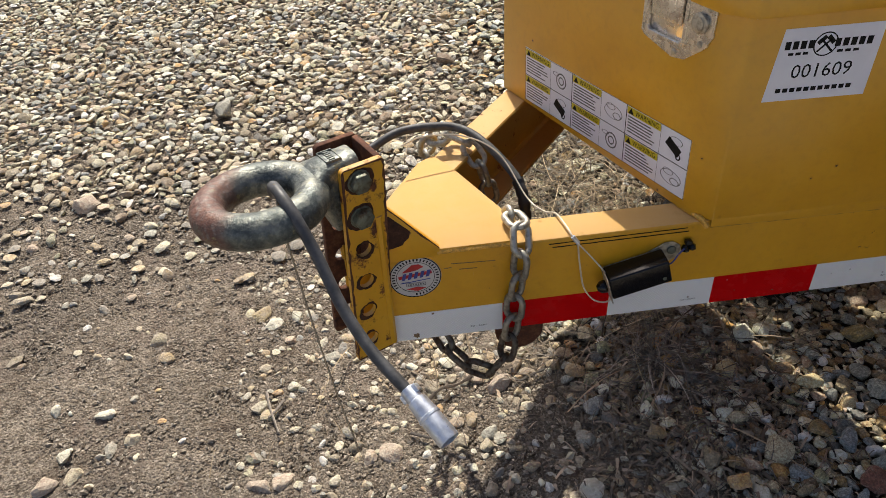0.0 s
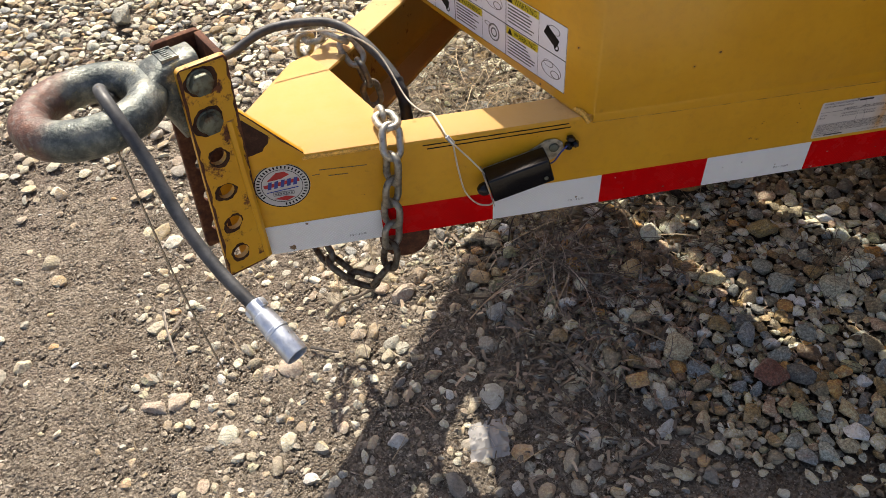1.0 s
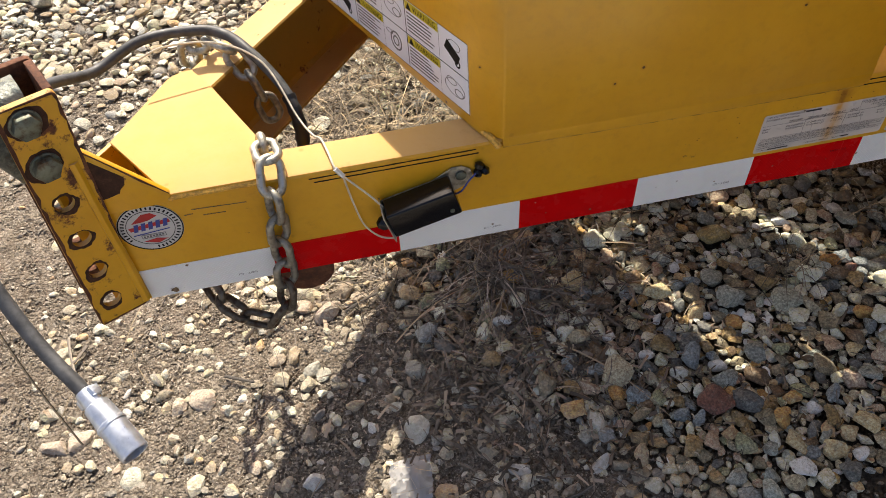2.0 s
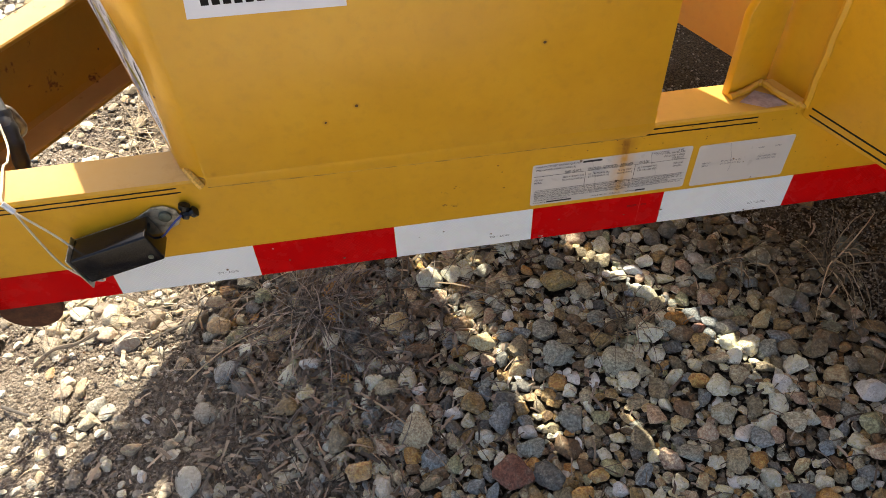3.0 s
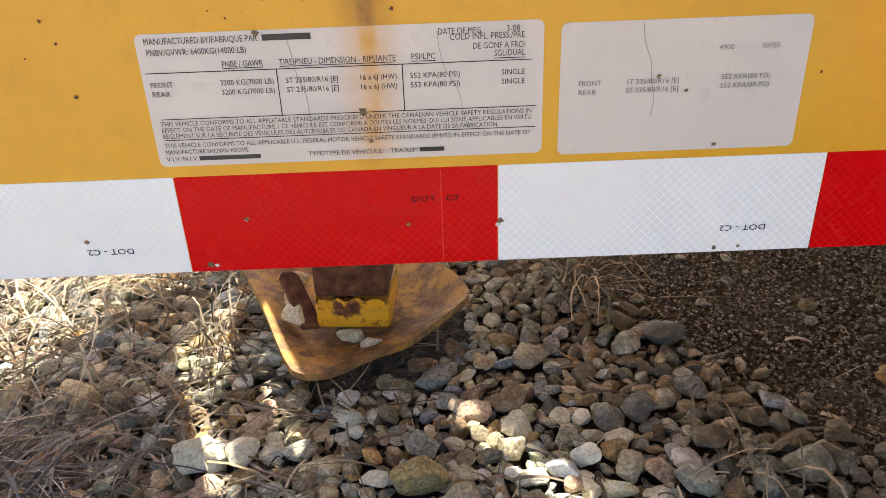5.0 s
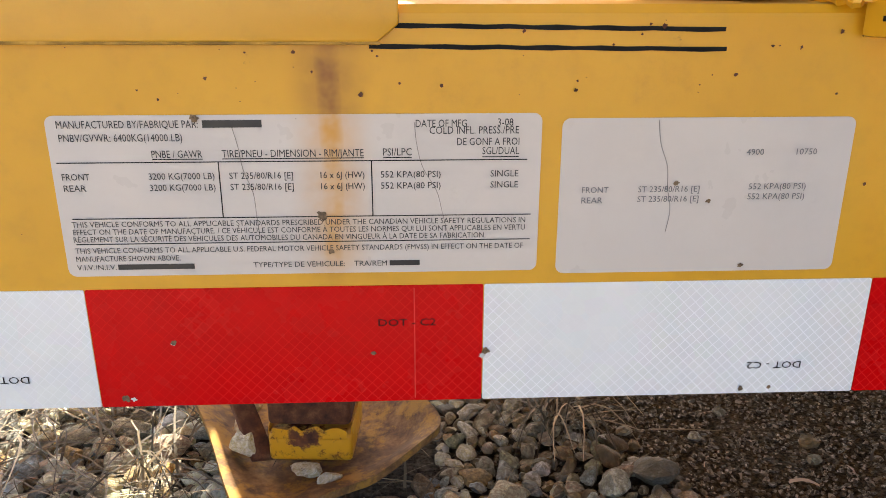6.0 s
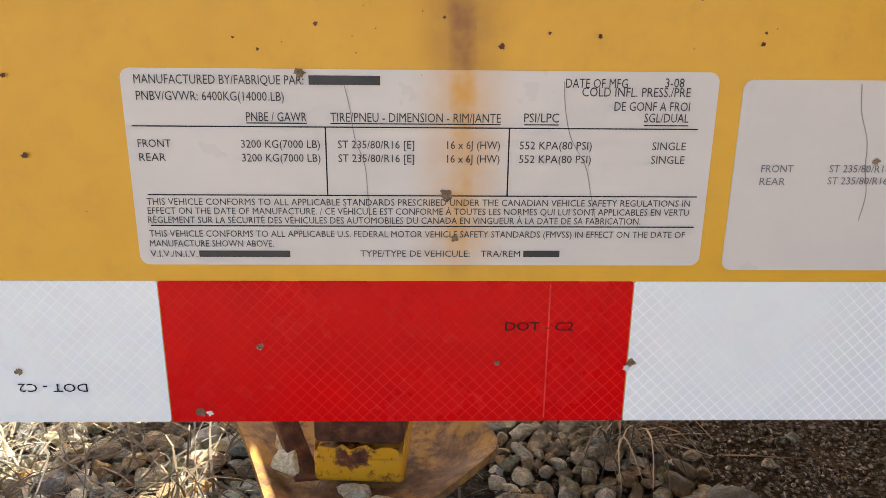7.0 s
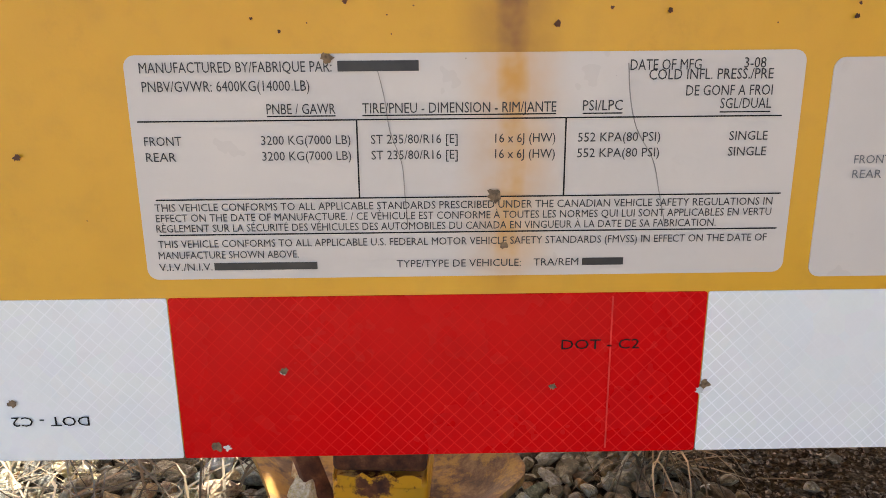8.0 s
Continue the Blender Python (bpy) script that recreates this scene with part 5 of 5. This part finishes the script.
for col in range(3):
    for row in range(2):
        x, y = col * CW, (1 - row) * RH
        part("panel_border", join(bar(x, y, x + CW, y + 0.0006, wf), bar(x, y + RH - 0.0006, x + CW, y + RH, wf), bar(x, y, x + 0.0007, y + RH, wf), bar(x + CW - 0.0007, y, x + CW, y + RH, wf), bar(x + 0.070, y, x + 0.0705, y + RH, wf)), BLACK, sheet)
        part("heading_band", bar(x + 0.0015, y + RH - 0.0125, x + 0.0695, y + RH - 0.0015, wf @ Matrix.Translation((0, 0, 0.0001))), WARN_YELLOW, sheet)
        top = wf @ Matrix.Translation((0, 0, 0.0003))
        part("lettering", lettering("WARNING", 0.047, 0.0078, top @ Matrix.Translation((x + 0.018, y + RH - 0.0108, 0))), BLACK, sheet)
        part("warning_triangle", flat([(x + 0.004, y + RH - 0.0115), (x + 0.015, y + RH - 0.0115), (x + 0.0095, y + RH - 0.0022)], top), BLACK, sheet)
        for k in range(6):
            part("printed_bar", bar(x + 0.004, y + RH - 0.0175 - 0.0046 * k, x + 0.004 + q.uniform(0.040, 0.062), y + RH - 0.0155 - 0.0046 * k, wf), INK_GREY, sheet)
        cx, cy = x + 0.098, y + RH * 0.48
        kind = (col + 2 * row) % 3
        if kind == 0:
            shapes = [ring_at(cx, cy, 0.013, 0.0022, 1.0), ring_at(cx, cy, 0.007, 0.002), ring_at(cx - 0.014, cy + 0.008, 0.008, 0.0012, 0.4)]
        elif kind == 1:
            shapes = [ring_at(cx, cy, 0.020, 0.0012, 0.55), ring_at(cx - 0.006, cy + 0.007, 0.010, 0.0012, 0.5), ring_at(cx + 0.008, cy - 0.004, 0.009, 0.0016, 0.6)]
        else:
            d = wf @ Matrix.Translation((cx, cy, 0)) @ pose(0, 0, 0, 0, 0, -28)
            shapes = [bar(-0.016, -0.008, 0.012, 0.006, d), ring_at(cx + 0.008, cy - 0.011, 0.005, 0.002), ring_at(cx + 0.002, cy + 0.010, 0.012, 0.001, 0.5)]
        part("pictogram", join(*shapes), INK_GREY if kind != 2 else BLACK, sheet)

# paddle latch on the box front
lm = fm @ Matrix.Translation((-0.086, 0.712, 0.0))
rim = [(-0.062, 0.060), (-0.062, -0.036), (-0.056, -0.042), (-0.004, -0.054), (0.018, -0.050), (0.050, -0.024), (0.058, -0.008), (0.058, 0.030), (0.040, 0.060)]
latch = part("latch_plate", plate([rim, rounded(-0.050, -0.032, 0.014, 0.052, 0.006)], 0.003, lm @ Matrix.Translation((0, 0, 0.0018)), 0.0008), CHROME, tool_box, "stainless paddle latch with key lock")
part("latch_tray", block((-0.049, -0.031, 0.0004), (0.013, 0.051, 0.0016), 0.0003, lm), CHROME, tool_box)
part("latch_paddle", prism(rounded(-0.044, -0.010, 0.009, 0.048, 0.004), 0.004, 0.0065, lm, 0.001), CHROME, tool_box)
part("latch_frame", plate([rounded(-0.054, -0.036, 0.018, 0.056, 0.008), rounded(-0.048, -0.030, 0.012, 0.050, 0.005)], 0.005, lm @ Matrix.Translation((0, 0, 0.004)), 0.0012), CHROME, tool_box)
part("key_lock", join(prism(circle(0.037, 0.004, 0.0125, 26), 0.003, 0.0075, lm, 0.001), prism(circle(0.037, 0.004, 0.008, 22), 0.0075, 0.0085, lm)), ZINC, tool_box)
for x, y in ((-0.055, -0.030), (0.000, -0.046), (0.048, 0.024), (0.040, -0.022)):
    part("rivet", prism(circle(x, y, 0.0042, 14), 0.002, 0.0048, lm, 0.0008), ZINC, tool_box)

# ---------------------------------------------------------------- jack, brackets under the rail
part("chain_tab", prism([(0.0364 * math.cos(a), 0.0364 * math.sin(a)) for a in (radians(180 + 180 * k / 16) for k in range(17))] + [(0.0364, 0.0385), (-0.0364, 0.0385)], 0, 0.010, basis((-0.589, 0.038, 0.260), (1, 0, 0), UP, (0, -1, 0)), 0.001), RUST, trailer, "rusty half-round chain tab")
turn = pose(0.034, 0.383, 0, 0, 0, -4)
jack = part("jack_leg", block((-0.0385, -0.0385, 0.074), (0.0385, 0.0385, 0.445), 0.005, turn, 3), RUST, trailer, "brown square jack leg on a dished foot plate")
ragged = random.Random(9)
sock = block((-0.0393, -0.0393, 0.036), (0.0393, 0.0393, 0.066), 0.005, turn, 3)
part("painted_end", sock, WORN_YELLOW, jack)
for side in range(4):
    top = [(-0.0345 + 0.0069 * k, 0.072 + ragged.uniform(-0.003, 0.003)) for k in range(11)]
    part("paint_edge", prism([(-0.0345, 0.060)] + [(0.0345, 0.060)] + top[::-1], 0.0383, 0.0393, turn @ pose(0, 0, 0, 0, 0, 90 * side) @ basis((0, 0, 0), (1, 0, 0), UP, (0, -1, 0))), WORN_YELLOW, jack)


def dish():
    """A foot plate with rounded corners, its rim bent up."""
    rim = curve_points([(-0.125, 0.505, 0), (-0.072, 0.382, 0), (-0.034, 0.292, 0), (-0.016, 0.266, 0), (0.012, 0.264, 0), (0.058, 0.294, 0), (0.100, 0.318, 0), (0.138, 0.346, 0), (0.154, 0.374, 0), (0.146, 0.408, 0), (0.116, 0.462, 0), (0.060, 0.530, 0), (-0.070, 0.545, 0)], 5, True)
    mid = Vector((0.022, 0.400, 0))
    bm = bmesh.new()
    sheets = []
    for z0 in (0.0, 0.008):
        rows = []
        for t in (0.25, 0.5, 0.7, 0.82, 0.92, 1.0):
            row = []
            for q in rim:
                v = mid + (q - mid) * t
                up = 0.016 * step01(t, 0.55, 1.0) + 0.018 * step01(t, 0.6, 1.0) * step01(v.x, 0.08, 0.15) + 0.012 * step01(-v.x, 0.03, 0.10) * t
                row.append(bm.verts.new((v.x, v.y, 0.016 + z0 + up + 0.0015 * noise.noise((v.x * 30, v.y * 30, 2)))))
            rows.append(row)
        n = len(rim)
        for p, q in zip(rows, rows[1:]):
            for k in range(n):
                bm.faces.new((p[k], p[(k + 1) % n], q[(k + 1) % n], q[k]))
        bm.faces.new(rows[0])
        sheets.append(rows[-1])
    for k in range(n):
        bm.faces.new((sheets[0][k], sheets[0][(k + 1) % n], sheets[1][(k + 1) % n], sheets[1][k]))
    return bm


part("foot_plate", dish(), FOOT, jack, "dished steel foot plate, half yellow paint and half rust", 50)
part("stop_lug", prism([(-0.011, 0), (0.011, 0), (0.011, 0.062), (0.006, 0.068), (-0.006, 0.068), (-0.011, 0.062)], -0.004, 0.004, basis((-0.014, 0.352, 0.034), Vector((0.88, 0.42, -0.2)).normalized(), Vector((-0.42, 0.62, 0.66)).normalized(), Vector((0.40, -0.50, 0.74)).normalized()), 0.0015), RUST, jack)


# ---------------------------------------------------------------- dry grass, chips, twigs and a scrap of film
def blade(verts, faces, at, heading, length, rise, width, bend, taper=0.75):
    k, base = 5, len(verts)
    side = Vector((-math.sin(heading), math.cos(heading), 0))
    d = Vector((math.cos(heading), math.sin(heading), 0))
    for i in range(k + 1):
        t = i / k
        c = at + d * length * t + side * bend * length * t * t + UP * (rise * math.sin(math.pi * min(1, t * 0.85 + 0.08)))
        h = width * (1 - taper * t) / 2
        for s in (-1, 1):
            verts.append(tuple(c + side * s * h + UP * (0.4 * h * s)))
    for i in range(k):
        a = base + 2 * i
        faces.append((a, a + 1, a + 3, a + 2))


def strewn(name, makers, material, label):
    verts, faces = [], []
    for args in makers:
        blade(verts, faces, *args)
    me = bpy.data.meshes.new(name)
    me.from_pydata(verts, [], faces)
    me.materials.append(material)
    return tagged(new(name, me), label, "dry grass", kind="stuff")


q = random.Random(21)
bl, st = [], []
for _ in range(150):
    x, y = -0.285 + q.gauss(0, 0.02), 0.185 + q.gauss(0, 0.02)
    st.append((Vector((x, y, ground_z(x, y) + 0.016)), q.uniform(0, 6.283), 0.15 * q.uniform(0.35, 1.15), 0.026 * q.uniform(0.15, 1.1), q.uniform(0.0012, 0.0028), q.uniform(-0.5, 0.5)))
for _ in range(240):
    x, y = q.gauss(-0.27, 0.15), q.gauss(0.15, 0.14)
    st.append((Vector((x, y, ground_z(x, y) + q.uniform(0.010, 0.024))), q.uniform(0, 6.283), q.uniform(0.025, 0.10), q.uniform(0, 0.013), q.uniform(0.0010, 0.0022), q.uniform(-0.5, 0.5)))
strewn("dead_weed", st, STALK, "grey-brown dead weed stalks spread over the gravel")
for cx, cy, n, reach, rise in ((0.182, 0.045, 34, 0.085, 0.040), (0.380, 0.115, 20, 0.085, 0.045), (0.520, 0.095, 64, 0.14, 0.065), (0.280, 0.430, 110, 0.080, 0.045), (-0.135, 0.365, 26, 0.10, 0.060), (0.02, 0.258, 14, 0.12, 0.030)):
    for _ in range(n):
        x, y = cx + q.gauss(0, 0.012), cy + q.gauss(0, 0.012)
        bl.append((Vector((x, y, ground_z(x, y) + 0.016)), q.uniform(0, 6.283), reach * q.uniform(0.4, 1.15), rise * q.uniform(0.15, 1.1), q.uniform(0.0014, 0.0032), q.uniform(-0.5, 0.5)))
for _ in range(1500):
    x, y = q.gauss(-0.30, 0.17), q.gauss(0.70, 0.22)
    bl.append((Vector((x, y, ground_z(x, y) + q.uniform(0.012, 0.03))), q.uniform(0, 6.283), q.uniform(0.05, 0.22), q.uniform(0, 0.03), q.uniform(0.0015, 0.0035), q.uniform(-0.5, 0.5)))
for _ in range(160):
    x, y = q.uniform(-1.2, 0.7), q.uniform(-0.2, 0.9)
    bl.append((Vector((x, y, ground_z(x, y) + q.uniform(0.008, 0.018))), q.uniform(0, 6.283), q.uniform(0.02, 0.08), q.uniform(0, 0.012), q.uniform(0.001, 0.002), q.uniform(-0.5, 0.5)))
strewn("dry_grass", bl, STRAW, "bleached dry grass lying between the pebbles")
ch = []
for _ in range(3000):
    x, y = q.gauss(-0.27, 0.12), q.gauss(0.10, 0.15)
    if in_view(x, y):
        ch.append((Vector((x, y, ground_z(x, y) + q.uniform(0.004, 0.022))), q.uniform(0, 6.283), 0.008 + 0.030 * q.random() ** 2, q.uniform(0, 0.004), 0.0016 + 0.0048 * q.random() ** 1.6, q.gauss(0, 0.10), q.uniform(0.1, 0.6)))
for _ in range(700):
    x, y = q.uniform(-0.30, 0.62), q.uniform(-0.26, 0.34)
    ch.append((Vector((x, y, ground_z(x, y) + q.uniform(0.006, 0.018))), q.uniform(0, 6.283), 0.008 + 0.034 * q.random() ** 2, q.uniform(0, 0.006), 0.0012 + 0.0036 * q.random() ** 2, q.gauss(0, 0.2), q.uniform(0.1, 0.6)))
tagged(strewn("bark_chips", ch, BARK, "brown chips and stalks of rotted bark"), category="bark chips")

stem = tagged(part("dry_stem", tube(curve_points([(-0.889, -0.052, 0.619), (-0.885, -0.082, 0.590), (-0.870, -0.125, 0.490), (-0.853, -0.165, 0.400), (-0.835, -0.195, 0.312)], 6), 0.0011, 6), STRAW), "thin dry grass stem caught on the towing ring", "stem")
twig = tagged(part("twig", tube(curve_points([(-0.735, 0.165, -0.040), (-0.705, 0.185, -0.030), (-0.672, 0.192, -0.032), (-0.640, 0.212, -0.034)], 5), [0.0034 + 0.0008 * math.sin(k) for k in range(16)], 7), BARK), "short brown twig on the earth", "twig", "twigs on the ground")

for k, pts in enumerate(([(-1.040, 0.250), (-1.030, 0.205), (-1.012, 0.145)], [(-1.005, 0.225), (-1.020, 0.200), (-1.032, 0.185)], [(-0.560, 0.176), (-0.530, 0.190), (-0.499, 0.200)], [(-0.770, 0.100), (-0.745, 0.086), (-0.722, 0.074)], [(-0.300, -0.232), (-0.275, -0.229), (-0.250, -0.222)])):
    line = curve_points([(x, y, ground_z(x, y) + 0.010 + 0.002 * i) for i, (x, y) in enumerate(pts)], 5)
    tagged(part("twig", tube(line, [0.0030 - 0.0001 * i + 0.0005 * math.sin(i * 2 + k) for i in range(len(line))], 7), STALK), "broken grey-brown twig lying on the ground", "twig", "twigs on the ground")


def film_scrap():
    bm = bmesh.new()
    n = 14
    grid = [[bm.verts.new((0, 0, 0)) for _ in range(n)] for _ in range(n)]
    for i in range(n):
        for j in range(n):
            u, v = (i / (n - 1) - 0.5), (j / (n - 1) - 0.5)
            x, y = -0.505 + 0.062 * u + 0.01 * v, -0.150 + 0.066 * v
            bulge = 0.016 * max(0, 1 - 3.4 * (u * u + v * v))
            z = ground_z(x, y) + 0.012 + bulge + 0.006 * noise.noise((u * 6, v * 6, 4)) + 0.003 * noise.noise((u * 15, v * 15, 9))
            grid[i][j].co = (x + 0.004 * noise.noise((u * 9, v * 9, 1)), y, z)
    for i in range(n - 1):
        for j in range(n - 1):
            bm.faces.new((grid[i][j], grid[i + 1][j], grid[i + 1][j + 1], grid[i][j + 1]))
    return bm


tagged(part("plastic_film", film_scrap(), FILM, angle=25), "crumpled scrap of clear plastic film on the ground", "plastic film")

# pebbles that lie on the foot plate and the largest ones along the walk, one by one
lying = random.Random(5)
tones = [c for _, c in STONES]


def pebble(m, tone):
    ob = new("pebble", shared[lying.randrange(28)])
    ob.parent, ob.color = ground, (*tone, 1)
    ob.matrix_basis = m


for x, y, r in ((-0.042, 0.440, 0.015), (-0.046, 0.408, 0.014), (-0.034, 0.364, 0.015), (0.031, 0.336, 0.013), (0.050, 0.322, 0.010)):
    pebble(Matrix.Translation((x, y, 0.026 + r * 0.55 + 0.010 * (x < 0))) @ Matrix.Rotation(lying.uniform(0, 6), 4, "Z") @ Matrix.Scale(r, 4), lying.choice(tones[1:2] + tones[6:8]))
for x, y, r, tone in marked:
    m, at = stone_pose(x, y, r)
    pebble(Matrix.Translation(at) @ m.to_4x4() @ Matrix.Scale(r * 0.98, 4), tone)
for x, y, r in sorted(singles):
    m, at = stone_pose(x, y, r)
    pebble(Matrix.Translation(at) @ m.to_4x4() @ Matrix.Scale(r * 1.04, 4), lying.choice(tones))
